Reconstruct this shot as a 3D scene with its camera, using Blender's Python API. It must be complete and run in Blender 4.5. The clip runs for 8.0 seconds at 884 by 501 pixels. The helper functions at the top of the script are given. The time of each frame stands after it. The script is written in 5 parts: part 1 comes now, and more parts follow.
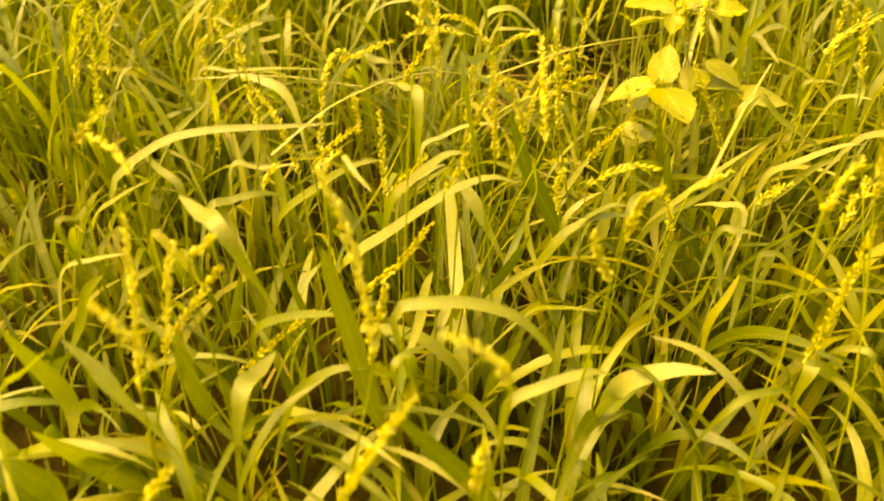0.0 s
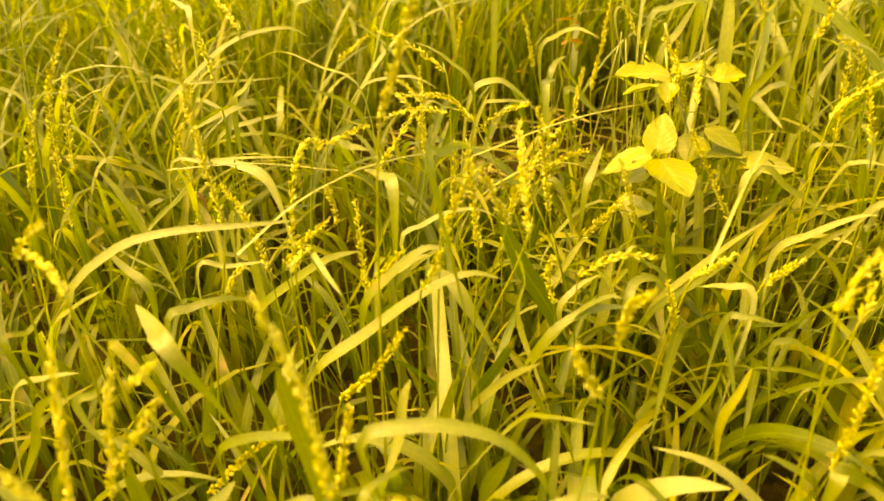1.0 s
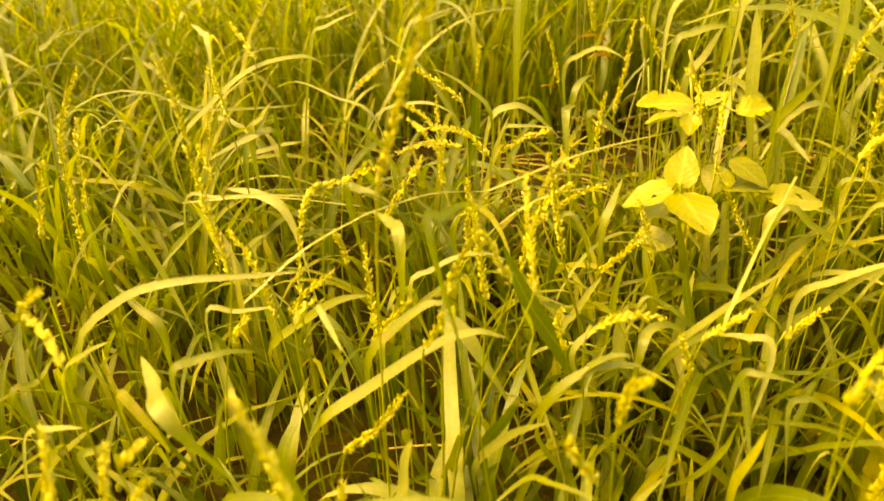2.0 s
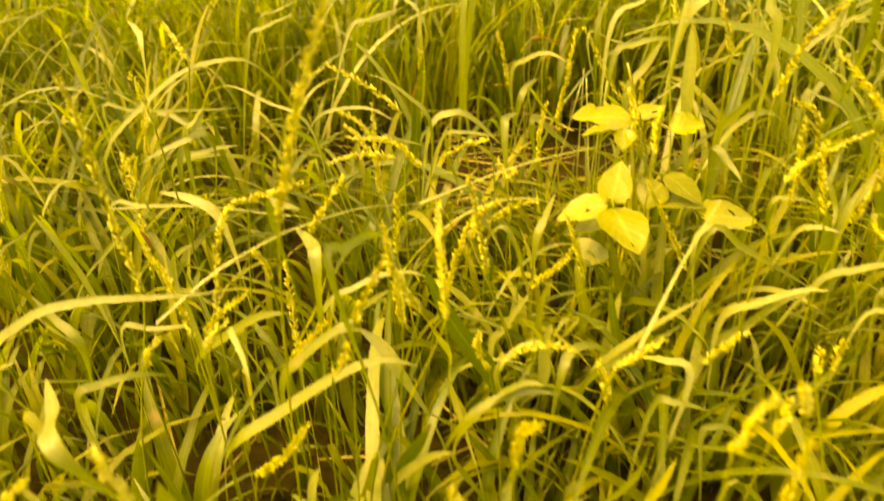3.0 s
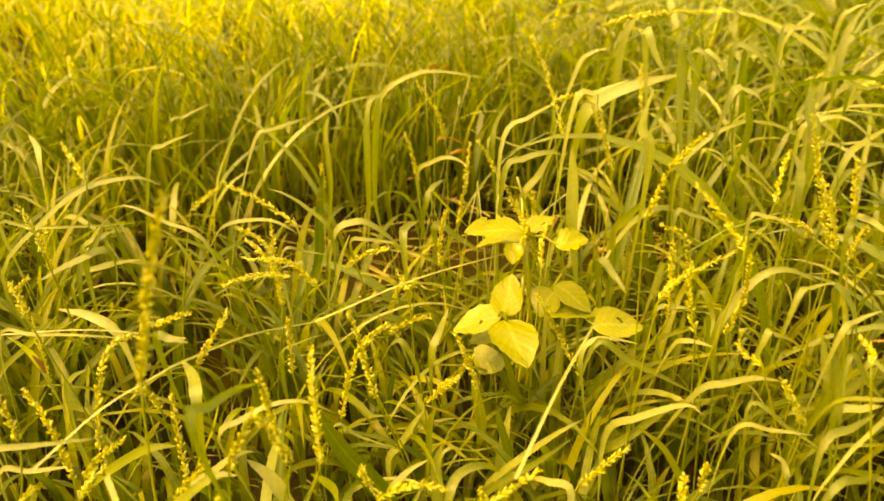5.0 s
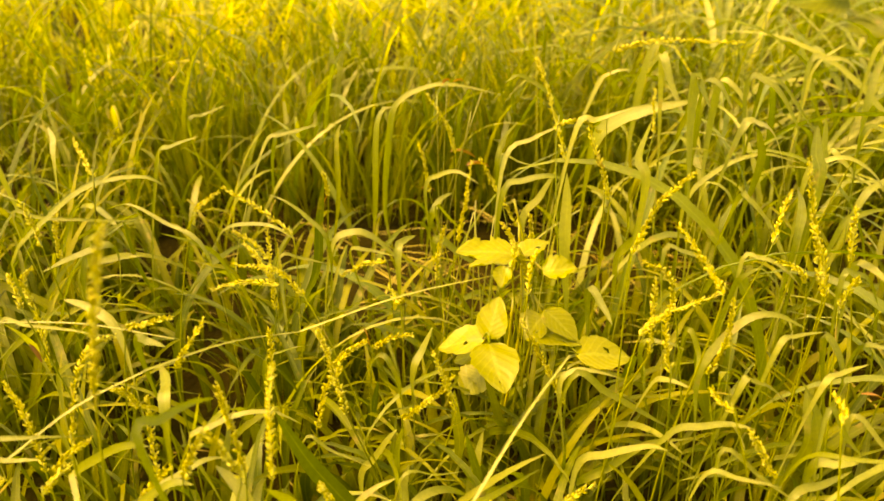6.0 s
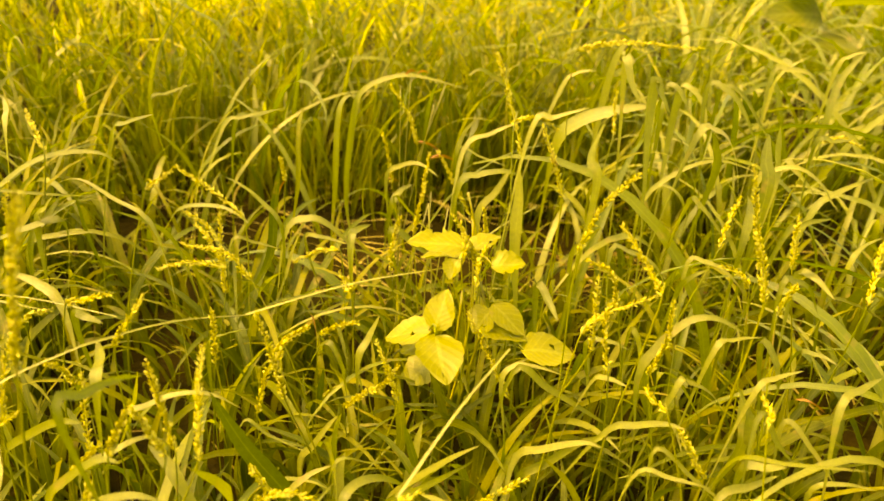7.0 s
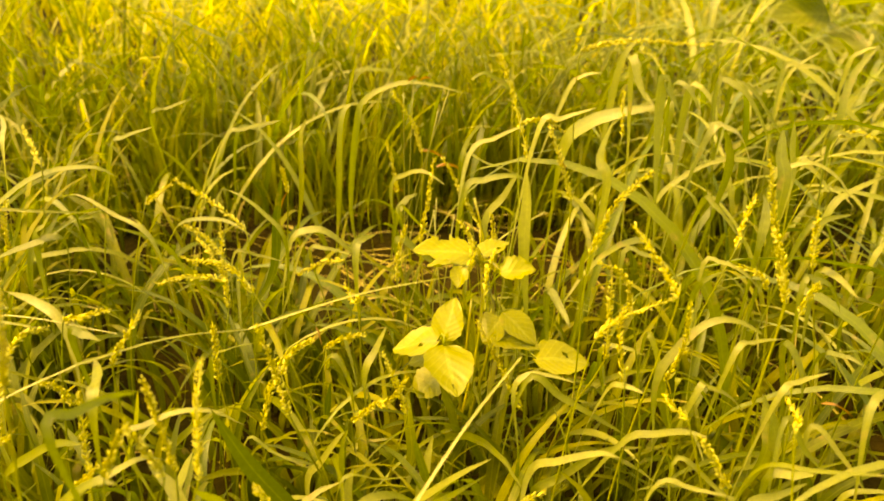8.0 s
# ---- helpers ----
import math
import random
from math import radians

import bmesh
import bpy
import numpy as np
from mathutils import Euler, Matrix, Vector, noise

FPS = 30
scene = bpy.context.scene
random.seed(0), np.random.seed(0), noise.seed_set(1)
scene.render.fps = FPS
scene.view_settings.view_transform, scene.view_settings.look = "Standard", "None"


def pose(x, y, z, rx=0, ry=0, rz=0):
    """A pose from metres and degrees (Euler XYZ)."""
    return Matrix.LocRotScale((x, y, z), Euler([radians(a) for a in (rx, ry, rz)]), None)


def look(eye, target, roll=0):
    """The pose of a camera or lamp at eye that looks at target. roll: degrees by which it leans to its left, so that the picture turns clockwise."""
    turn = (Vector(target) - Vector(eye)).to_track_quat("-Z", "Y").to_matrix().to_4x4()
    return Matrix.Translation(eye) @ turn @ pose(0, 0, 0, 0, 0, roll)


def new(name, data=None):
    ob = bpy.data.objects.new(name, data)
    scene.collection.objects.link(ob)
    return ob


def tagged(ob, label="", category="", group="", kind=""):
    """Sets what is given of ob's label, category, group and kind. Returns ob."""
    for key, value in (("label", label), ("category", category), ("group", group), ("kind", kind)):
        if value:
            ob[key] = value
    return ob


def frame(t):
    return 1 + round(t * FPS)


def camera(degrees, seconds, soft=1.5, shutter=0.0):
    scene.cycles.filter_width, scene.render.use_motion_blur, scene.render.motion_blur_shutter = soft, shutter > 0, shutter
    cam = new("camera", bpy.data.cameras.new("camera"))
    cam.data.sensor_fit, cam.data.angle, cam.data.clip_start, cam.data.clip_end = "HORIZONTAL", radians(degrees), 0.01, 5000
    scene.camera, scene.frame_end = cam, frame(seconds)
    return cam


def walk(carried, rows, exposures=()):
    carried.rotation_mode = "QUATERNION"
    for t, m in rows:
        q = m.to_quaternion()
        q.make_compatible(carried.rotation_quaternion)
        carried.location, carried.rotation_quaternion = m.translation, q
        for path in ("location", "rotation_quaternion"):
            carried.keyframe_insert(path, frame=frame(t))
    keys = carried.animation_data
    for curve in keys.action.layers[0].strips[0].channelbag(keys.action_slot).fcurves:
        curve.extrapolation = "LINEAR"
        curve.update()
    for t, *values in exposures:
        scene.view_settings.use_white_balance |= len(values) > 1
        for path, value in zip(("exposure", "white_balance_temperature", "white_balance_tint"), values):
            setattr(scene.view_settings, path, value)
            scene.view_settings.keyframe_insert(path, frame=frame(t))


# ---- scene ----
cam = camera(60.4, 8.0, soft=1.5, shutter=0.5)
cam.data.dof.use_dof, cam.data.dof.focus_distance, cam.data.dof.aperture_fstop = True, 0.80, 5.6
PATH = [
    (0, (-0.0131, -0.0168, 0.5575), (-0.1293, 1.6478, -0.5451), 0.71),
    (0.5, (0.0030, 0.0103, 0.5631), (-0.0990, 1.7147, -0.4784), -0.41),
    (1, (0.0128, 0.0451, 0.5601), (-0.1565, 1.7805, -0.4196), -2.26),
    (1.2, (0.0143, 0.0467, 0.5524), (-0.1665, 1.7759, -0.4363), -3.00),
    (2.3, (0.0448, 0.0886, 0.6145), (-0.2375, 1.7782, -0.4178), -3.59),
    (2.5, (0.0558, 0.0814, 0.6180), (-0.1944, 1.7510, -0.4544), -4.73),
    (2.8, (0.0907, 0.0948, 0.6163), (-0.1496, 1.7619, -0.4621), -2.46),
    (3, (0.0793, 0.1101, 0.6203), (-0.1291, 1.7957, -0.4359), -1.78),
    (3.5, (0.0557, 0.1536, 0.6436), (-0.2966, 1.8478, -0.3592), -1.68),
    (4, (0.0679, 0.1576, 0.6616), (-0.2289, 1.8777, -0.3147), -1.57),
    (4.5, (0.1007, 0.1575, 0.6812), (-0.1180, 1.9126, -0.2526), -1.57),
    (5, (0.1345, 0.1313, 0.6833), (0.0543, 1.8944, -0.2575), -0.99),
    (5.2, (0.1368, 0.1264, 0.6870), (0.0578, 1.9027, -0.2288), -1.45),
    (6.3, (0.2081, 0.1501, 0.7084), (-0.0110, 1.8903, -0.2527), 1.59),
    (6.5, (0.2121, 0.1485, 0.7081), (0.0479, 1.9080, -0.2285), 3.26),
    (7, (0.2194, 0.1468, 0.7026), (0.0808, 1.8961, -0.2570), 4.52),
    (7.5, (0.2361, 0.1635, 0.6938), (0.0734, 1.9475, -0.1955), 2.66),
    (8, (0.2221, 0.1635, 0.6859), (0.0526, 1.9275, -0.2413), 2.61),
]
EXPOSURE = [(0.0, 2.42, 30000, 14), (2.5, 2.42, 30000, 14), (5.0, 2.24, 30000, 14), (8.0, 2.22, 30000, 14)]
walk(cam, [(t, look(eye, target, roll)) for t, eye, target, roll in PATH], EXPOSURE)

# ---- world, sun, exposure ----
world = bpy.data.worlds.new("sky")
scene.world = world
world.use_nodes = True
wn, wl = world.node_tree.nodes, world.node_tree.links
sky = wn.new("ShaderNodeTexSky")
sky.sky_type, sky.sun_disc = "NISHITA", False
sky.sun_elevation, sky.sun_rotation = radians(62), radians(-104)
sky.air_density, sky.dust_density = 1.0, 5.0
wl.new(sky.outputs[0], wn["Background"].inputs[0])
wn["Background"].inputs[1].default_value = 0.152
lamp = bpy.data.lights.new("sun", "SUN")
lamp.energy, lamp.angle, lamp.color = 1.2, radians(30), (1.0, 0.80, 0.44)
sun = new("sun", lamp)
sun.matrix_world = look((-1.05, -0.25, 2.0), (0, 0, 0))


# ---- materials ----
def material(name):
    m = bpy.data.materials.new(name)
    m.use_nodes = True
    return m, m.node_tree.nodes, m.node_tree.links, m.node_tree.nodes["Principled BSDF"]


def ramp(n, stops):
    r = n.new("ShaderNodeValToRGB")
    el = r.color_ramp.elements
    while len(el) < len(stops):
        el.new(0.5)
    for e, (p, c) in zip(el, stops):
        e.position, e.color = p, (*c, 1)
    return r


def math_node(n, l, op, a, b=None):
    m = n.new("ShaderNodeMath")
    m.operation = op
    for i, v in enumerate((a, b)):
        if v is None:
            continue
        if isinstance(v, (int, float)):
            m.inputs[i].default_value = v
        else:
            l.new(v, m.inputs[i])
    return m.outputs[0]


def mixed(n, l, kind, fac, a, b):
    x = n.new("ShaderNodeMixRGB")
    x.blend_type = kind
    for i, v in enumerate((fac, a, b)):
        if isinstance(v, (int, float)):
            x.inputs[i].default_value = v
        elif isinstance(v, tuple):
            x.inputs[i].default_value = (*v, 1)
        else:
            l.new(v, x.inputs[i])
    return x.outputs[0]


def vary(n, l):
    """A number between 0 and 1 of each object and each loose piece of a mesh."""
    info, geo = n.new("ShaderNodeObjectInfo"), n.new("ShaderNodeNewGeometry")
    return math_node(n, l, "FRACT", math_node(n, l, "ADD", info.outputs["Random"], geo.outputs["Random Per Island"]))


def leafy(name, stops, see_through=0.5, gloss=0.36, veins=9.0, rib=0.16, shine=0.5, pinnate=0.0, dry=(0.32, 0.22, 0.06), dry_at=0.62):
    """Thin leaf: colour by piece, long veins and a pale midrib by UV, dry patches, light shining through."""
    m, n, l, p = material(name)
    tint = ramp(n, stops)
    l.new(vary(n, l), tint.inputs[0])
    tc = n.new("ShaderNodeTexCoord")
    sep = n.new("ShaderNodeSeparateXYZ")
    l.new(tc.outputs["UV"], sep.inputs[0])
    across = math_node(n, l, "ABSOLUTE", math_node(n, l, "SUBTRACT", sep.outputs[0], 0.5))
    line = math_node(n, l, "SINE", math_node(n, l, "MULTIPLY", sep.outputs[0], veins * 6.283))
    col = mixed(n, l, "MULTIPLY", math_node(n, l, "MULTIPLY", math_node(n, l, "ADD", line, 1.0), 0.10), tint.outputs[0], (0.55, 0.6, 0.4))
    ribmask = math_node(n, l, "LESS_THAN", across, 0.045)
    col = mixed(n, l, "MIX", math_node(n, l, "MULTIPLY", ribmask, rib), col, (0.36, 0.38, 0.08))
    if pinnate:
        slant = math_node(n, l, "SUBTRACT", math_node(n, l, "MULTIPLY", sep.outputs[1], pinnate), math_node(n, l, "MULTIPLY", across, pinnate * 0.7))
        wave = math_node(n, l, "SINE", math_node(n, l, "MULTIPLY", slant, 6.283))
        vein = math_node(n, l, "MULTIPLY", math_node(n, l, "GREATER_THAN", wave, 0.9), 0.16)
        col = mixed(n, l, "MIX", vein, col, (0.44, 0.45, 0.10))
        line = wave
    spots = n.new("ShaderNodeTexNoise")
    spots.inputs["Scale"].default_value, spots.inputs["Detail"].default_value = 38.0, 5.0
    l.new(tc.outputs["Object"], spots.inputs["Vector"])
    patch = ramp(n, [(dry_at, (0, 0, 0)), (dry_at + 0.14, (1, 1, 1))])
    l.new(spots.outputs[0], patch.inputs[0])
    col = mixed(n, l, "MIX", math_node(n, l, "MULTIPLY", patch.outputs[0], 0.7), col, dry)
    fine = n.new("ShaderNodeTexNoise")
    fine.inputs["Scale"].default_value, fine.inputs["Detail"].default_value = 260.0, 3.0
    l.new(tc.outputs["Object"], fine.inputs["Vector"])
    col = mixed(n, l, "OVERLAY", 0.25, col, fine.outputs[0])
    l.new(col, p.inputs["Base Color"])
    p.inputs["Roughness"].default_value = gloss
    p.inputs["Specular IOR Level"].default_value = shine
    bump = n.new("ShaderNodeBump")
    bump.inputs["Strength"].default_value, bump.inputs["Distance"].default_value = 0.35, 0.0006
    l.new(math_node(n, l, "ADD", math_node(n, l, "MULTIPLY", line, 0.5), fine.outputs[0]), bump.inputs["Height"])
    l.new(bump.outputs[0], p.inputs["Normal"])
    glow = n.new("ShaderNodeBsdfTranslucent")
    l.new(mixed(n, l, "MULTIPLY", 1.0, col, (1.15, 1.3, 0.5)), glow.inputs[0])
    mix = n.new("ShaderNodeMixShader")
    mix.inputs[0].default_value = see_through
    l.new(p.outputs[0], mix.inputs[1])
    l.new(glow.outputs[0], mix.inputs[2])
    l.new(mix.outputs[0], n["Material Output"].inputs[0])
    return m


GRASS = leafy("grass_leaf", [(0.0, (0.095, 0.135, 0.003)), (0.4, (0.14, 0.175, 0.005)), (0.7, (0.20, 0.225, 0.016)), (1.0, (0.26, 0.27, 0.045))], shine=0.6, gloss=0.4, see_through=0.42)
BLADE = leafy("long_blade", [(0.0, (0.135, 0.16, 0.008)), (0.35, (0.185, 0.205, 0.018)), (0.75, (0.23, 0.242, 0.038)), (1.0, (0.27, 0.275, 0.06))], shine=0.6, gloss=0.42, see_through=0.42)
# Brighter, golder leaf: sunlight on the field ahead is put into the colour.
SUNLIT_GRASS = leafy("sunlit_field_leaf", [(0.0, (0.16, 0.21, 0.015)), (0.35, (0.32, 0.32, 0.03)), (0.75, (0.46, 0.42, 0.035)), (1.0, (0.54, 0.43, 0.05))], see_through=0.55)
# Shade of low and rear grass put into the colour; also green blades.
GREEN_SHADED_GRASS = leafy("green_shaded_leaf", [(0.0, (0.07, 0.10, 0.002)), (0.6, (0.13, 0.152, 0.004)), (1.0, (0.23, 0.225, 0.012))], shine=0.3, gloss=0.5, see_through=0.48)
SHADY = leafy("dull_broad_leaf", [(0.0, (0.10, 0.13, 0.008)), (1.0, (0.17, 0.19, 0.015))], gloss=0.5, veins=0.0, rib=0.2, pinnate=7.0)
STRAW = leafy("straw", [(0.0, (0.10, 0.075, 0.008)), (0.5, (0.27, 0.225, 0.045)), (0.8, (0.32, 0.27, 0.07)), (1.0, (0.14, 0.08, 0.01))], see_through=0.15, shine=0.2, gloss=0.6)
BROAD = leafy("broad_leaf", [(0.0, (0.20, 0.21, 0.010)), (1.0, (0.30, 0.30, 0.022))], see_through=0.42, shine=0.4, gloss=0.42, veins=0.0, rib=0.3, pinnate=7.0, dry_at=0.62)
SEED = leafy("seed_husk", [(0.0, (0.30, 0.28, 0.012)), (0.5, (0.47, 0.435, 0.03)), (1.0, (0.72, 0.67, 0.14))], see_through=0.35, gloss=0.5, veins=2.0, rib=0.0, dry=(0.5, 0.3, 0.06), dry_at=0.66)
STALK = leafy("green_stalk", [(0.0, (0.13, 0.17, 0.008)), (1.0, (0.24, 0.25, 0.012))], see_through=0.1, veins=3.0, rib=0.0)
YELLOW_STALK = leafy("yellow_stalk", [(0.0, (0.19, 0.19, 0.012)), (1.0, (0.27, 0.25, 0.015))], see_through=0.15, veins=3.0, rib=0.0)
PALE_STRAW = leafy("pale_straw", [(0.0, (0.19, 0.20, 0.03)), (1.0, (0.26, 0.27, 0.06))], see_through=0.2, veins=3.0, rib=0.0)

SOIL, n, l, p = material("soil")
tc = n.new("ShaderNodeTexCoord")
big, small = n.new("ShaderNodeTexNoise"), n.new("ShaderNodeTexNoise")
big.inputs["Scale"].default_value, small.inputs["Scale"].default_value = 3.0, 70.0
small.inputs["Detail"].default_value = 8.0
l.new(tc.outputs["Object"], big.inputs["Vector"])
l.new(tc.outputs["Object"], small.inputs["Vector"])
# Darker than dry earth: shade between the blades is put into the soil colour.
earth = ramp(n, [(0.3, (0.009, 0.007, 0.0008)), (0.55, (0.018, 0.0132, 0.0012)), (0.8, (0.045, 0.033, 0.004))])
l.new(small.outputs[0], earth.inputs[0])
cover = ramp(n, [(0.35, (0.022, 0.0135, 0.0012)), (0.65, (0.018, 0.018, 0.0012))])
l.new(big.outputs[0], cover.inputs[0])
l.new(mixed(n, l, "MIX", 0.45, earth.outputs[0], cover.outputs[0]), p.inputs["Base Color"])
p.inputs["Roughness"].default_value = 0.95
p.inputs["Specular IOR Level"].default_value = 0.06
b = n.new("ShaderNodeBump")
b.inputs["Strength"].default_value, b.inputs["Distance"].default_value = 0.8, 0.01
l.new(small.outputs[0], b.inputs["Height"])
l.new(b.outputs[0], p.inputs["Normal"])


# ---- geometry helpers ----
def mesh_of(name, verts, faces, mat, uvs=None, smooth=True):
    me = bpy.data.meshes.new(name)
    me.from_pydata([tuple(v) for v in verts], [], faces)
    me.materials.append(mat)
    if uvs is not None:
        layer = me.uv_layers.new(name="UVMap")
        loops = np.empty(len(me.loops), dtype=np.int32)
        me.loops.foreach_get("vertex_index", loops)
        layer.data.foreach_set("uv", np.asarray(uvs, dtype=np.float32)[loops].ravel())
    if smooth:
        me.polygons.foreach_set("use_smooth", [True] * len(me.polygons))
    me.update()
    return me


def part(name, me, parent, label=""):
    ob = new(name, me)
    ob.parent = parent
    if label:
        ob["label"] = label
    return ob


def thing(name, place, label, category, group=""):
    ob = new(name)
    ob.empty_display_size = 0.03
    ob.location = place
    return tagged(ob, label, category, group)


def spline(points, count):
    """Points along a smooth curve through the given ones, evenly in the parameter."""
    q = [np.array(v, float) for v in points]
    q = [2 * q[0] - q[1]] + q + [2 * q[-1] - q[-2]]
    out = []
    spans = len(q) - 3
    for i in range(count):
        s = i / (count - 1) * spans
        k = min(int(s), spans - 1)
        u = s - k
        a, b_, c, d = q[k:k + 4]
        out.append(0.5 * (2 * b_ + (c - a) * u + (2 * a - 5 * b_ + 4 * c - d) * u * u + (3 * b_ - a - 3 * c + d) * u ** 3))
    return np.array(out)


def ribbon(line, width, fold=0.25, twist=0.0, origin=(0, 0, 0), shape=None, face=None):
    """A leaf blade along a line: three points across, folded a little along its midrib, tapering to the tip."""
    line = np.asarray(line, float)
    k = len(line)
    tang = np.gradient(line, axis=0)
    tang /= np.linalg.norm(tang, axis=1)[:, None] + 1e-9
    out = line[-1] - line[0]
    side0 = np.cross(out, (0, 0, 1.0))
    if np.linalg.norm(side0) < 1e-4:
        side0 = np.array((1.0, 0, 0))
    side0 /= np.linalg.norm(side0)
    verts, uvs = [], []
    for i in range(k):
        s = i / (k - 1)
        t = tang[i]
        side = np.cross(t, face) if face is not None else side0 - t * (side0 @ t)
        side /= np.linalg.norm(side) + 1e-9
        up = np.cross(side, t)
        a = twist * s
        side, up = side * math.cos(a) + up * math.sin(a), up * math.cos(a) - side * math.sin(a)
        w = width * 0.5 * (shape(s) if shape else min(1.0, 0.35 + 2.2 * s) * (1 - s ** 3.2) ** 0.9)
        verts += [line[i] - side * w + up * w * fold, line[i], line[i] + side * w + up * w * fold]
        uvs += [(0, s), (0.5, s), (1, s)]
    faces = []
    for i in range(k - 1):
        a = 3 * i
        faces += [(a, a + 1, a + 4, a + 3), (a + 1, a + 2, a + 5, a + 4)]
    return np.array(verts) - np.array(origin), faces, uvs


def tube(line, r0, r1, sides=5, origin=(0, 0, 0)):
    line = np.asarray(line, float)
    k = len(line)
    tang = np.gradient(line, axis=0)
    tang /= np.linalg.norm(tang, axis=1)[:, None] + 1e-9
    verts, faces, uvs = [], [], []
    for i in range(k):
        t = tang[i]
        a = np.cross(t, (0.3, 0.9, 0.1))
        a /= np.linalg.norm(a)
        c = np.cross(t, a)
        r = r0 + (r1 - r0) * i / (k - 1)
        for j in range(sides):
            g = 2 * math.pi * j / sides
            verts.append(line[i] + (a * math.cos(g) + c * math.sin(g)) * r)
            uvs.append((j / sides, i / (k - 1)))
    for i in range(k - 1):
        for j in range(sides):
            faces.append((i * sides + j, i * sides + (j + 1) % sides, (i + 1) * sides + (j + 1) % sides, (i + 1) * sides + j))
    faces.append(tuple(range((k - 1) * sides, k * sides)))
    return np.array(verts) - np.array(origin), faces, uvs


def join(pieces):
    verts, faces, uvs, base = [], [], [], 0
    for v, f, u in pieces:
        verts.append(v)
        faces += [tuple(i + base for i in face) for face in f]
        uvs += u
        base += len(v)
    return np.concatenate(verts), faces, uvs


# ---- ground ----
def ground_height(x, y):
    return 0.012 * math.sin(3.1 * x + 1.0) * math.cos(2.3 * y) + 0.006 * math.sin(11 * x) * math.sin(9 * y + 1)


def ground():
    steps = [i * 0.12 for i in range(-34, 51)]
    xs = [-60, -30, -14, -7] + steps + [9, 16, 32, 60]
    ys = [-60, -30, -14, -7] + steps + [9, 16, 32, 60]
    verts = [(x, y, ground_height(x, y) - 0.006) for y in ys for x in xs]
    k = len(xs)
    faces = [(j * k + i, j * k + i + 1, (j + 1) * k + i + 1, (j + 1) * k + i) for j in range(len(ys) - 1) for i in range(k - 1)]
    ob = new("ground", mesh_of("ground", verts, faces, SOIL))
    tagged(ob, "brown soil under the grass with thin litter, darkened by shade put into its colour", "ground", kind="structure")


ground()

# ---- grass cover ----
rng = np.random.default_rng(7)


def cover(name, count, area, height, width, bend, mat, segments, label, keep=None, low=None, folded=False):
    """Many loose grass blades in one mesh, that rise and arch over. area: x0, x1, y0, y1; height, width: ranges in metres; bend: range in radians."""
    x0, x1, y0, y1 = area
    tufts = max(1, count // 5)
    tx, ty = rng.uniform(x0, x1, tufts), rng.uniform(y0, y1, tufts)
    lean = rng.uniform(0, 2 * math.pi, tufts)
    pick = rng.integers(0, tufts, count)
    x = tx[pick] + rng.normal(0, 0.03, count)
    y = ty[pick] + rng.normal(0, 0.03, count)
    az = np.where(rng.random(count) < 0.35, lean[pick] + rng.normal(0, 0.5, count), rng.uniform(0, 2 * math.pi, count))
    if keep is not None:
        ok = np.array([rng.random() < keep(a, b_) for a, b_ in zip(x, y)])
        x, y, az = x[ok], y[ok], az[ok]
    n_ = len(x)
    h = rng.uniform(*height, n_) * np.clip(0.55 + 0.9 * np.hypot(x - 0.1, y - 0.05), 0.45, 1.0)
    if low is not None:
        h *= np.array([low(a, b_) for a, b_ in zip(x, y)])
    w = rng.uniform(*width, n_)
    # the blade's slant from upright grows along its length
    s = np.linspace(0, 1, segments + 1)
    slant = np.abs(rng.normal(0.08, 0.13, (n_, 1))) + rng.uniform(*bend, (n_, 1)) * s[None, :] ** rng.uniform(1.3, 2.4, (n_, 1))
    mid = 0.5 * (slant[:, 1:] + slant[:, :-1])
    out = np.concatenate([np.zeros((n_, 1)), np.cumsum(np.sin(mid), 1)], 1)
    up = np.concatenate([np.zeros((n_, 1)), np.cumsum(np.cos(mid), 1)], 1)
    scale = h[:, None] / np.maximum(up.max(1, keepdims=True), 0.3 * segments)
    out, up = out * scale, up * scale
    dx, dy = np.cos(az)[:, None], np.sin(az)[:, None]
    sway = rng.normal(0, 0.014, (n_, 1)) * np.sin(s * 3)[None, :]
    px = x[:, None] + out * dx - dy * sway
    py = y[:, None] + out * dy + dx * sway
    pz = np.maximum(up, 0.004) - 0.01
    half = 0.5 * w[:, None] * (np.minimum(1, 0.45 + 2 * s) * (1 - s ** 3) ** 0.9)[None, :]
    turn = (az + math.pi / 2)[:, None] + rng.normal(0, 0.35, (n_, 1)) + rng.normal(0, 0.5, (n_, 1)) * s[None, :]
    sx, sy = np.cos(turn), np.sin(turn)
    tilt = rng.normal(0, 0.3, n_)[:, None]
    left = np.stack([px - sx * half, py - sy * half, pz - tilt * half], -1)
    right = np.stack([px + sx * half, py + sy * half, pz + tilt * half], -1)
    k = segments + 1
    if folded:
        crease = rng.uniform(0.15, 0.5, (n_, 1)) * half
        rib = np.stack([px + dx * np.cos(slant) * crease, py + dy * np.cos(slant) * crease, pz - np.sin(slant) * crease], -1)
        rows_, across = [left, rib, right], (0.0, 0.5, 1.0)
    else:
        rows_, across = [left, right], (0.0, 1.0)
    q = len(rows_)
    verts = np.stack(rows_, 2).reshape(-1, 3)
    base = np.arange(n_)[:, None] * q * k + np.arange(segments)[None, :] * q
    faces = []
    for j in range(q - 1):
        faces += np.stack([base + j, base + j + 1, base + j + 1 + q, base + j + q], -1).reshape(-1, 4).tolist()
    u = np.tile(np.stack([np.stack([np.full(k, c), s], -1) for c in across], 1).reshape(-1, 2), (n_, 1))
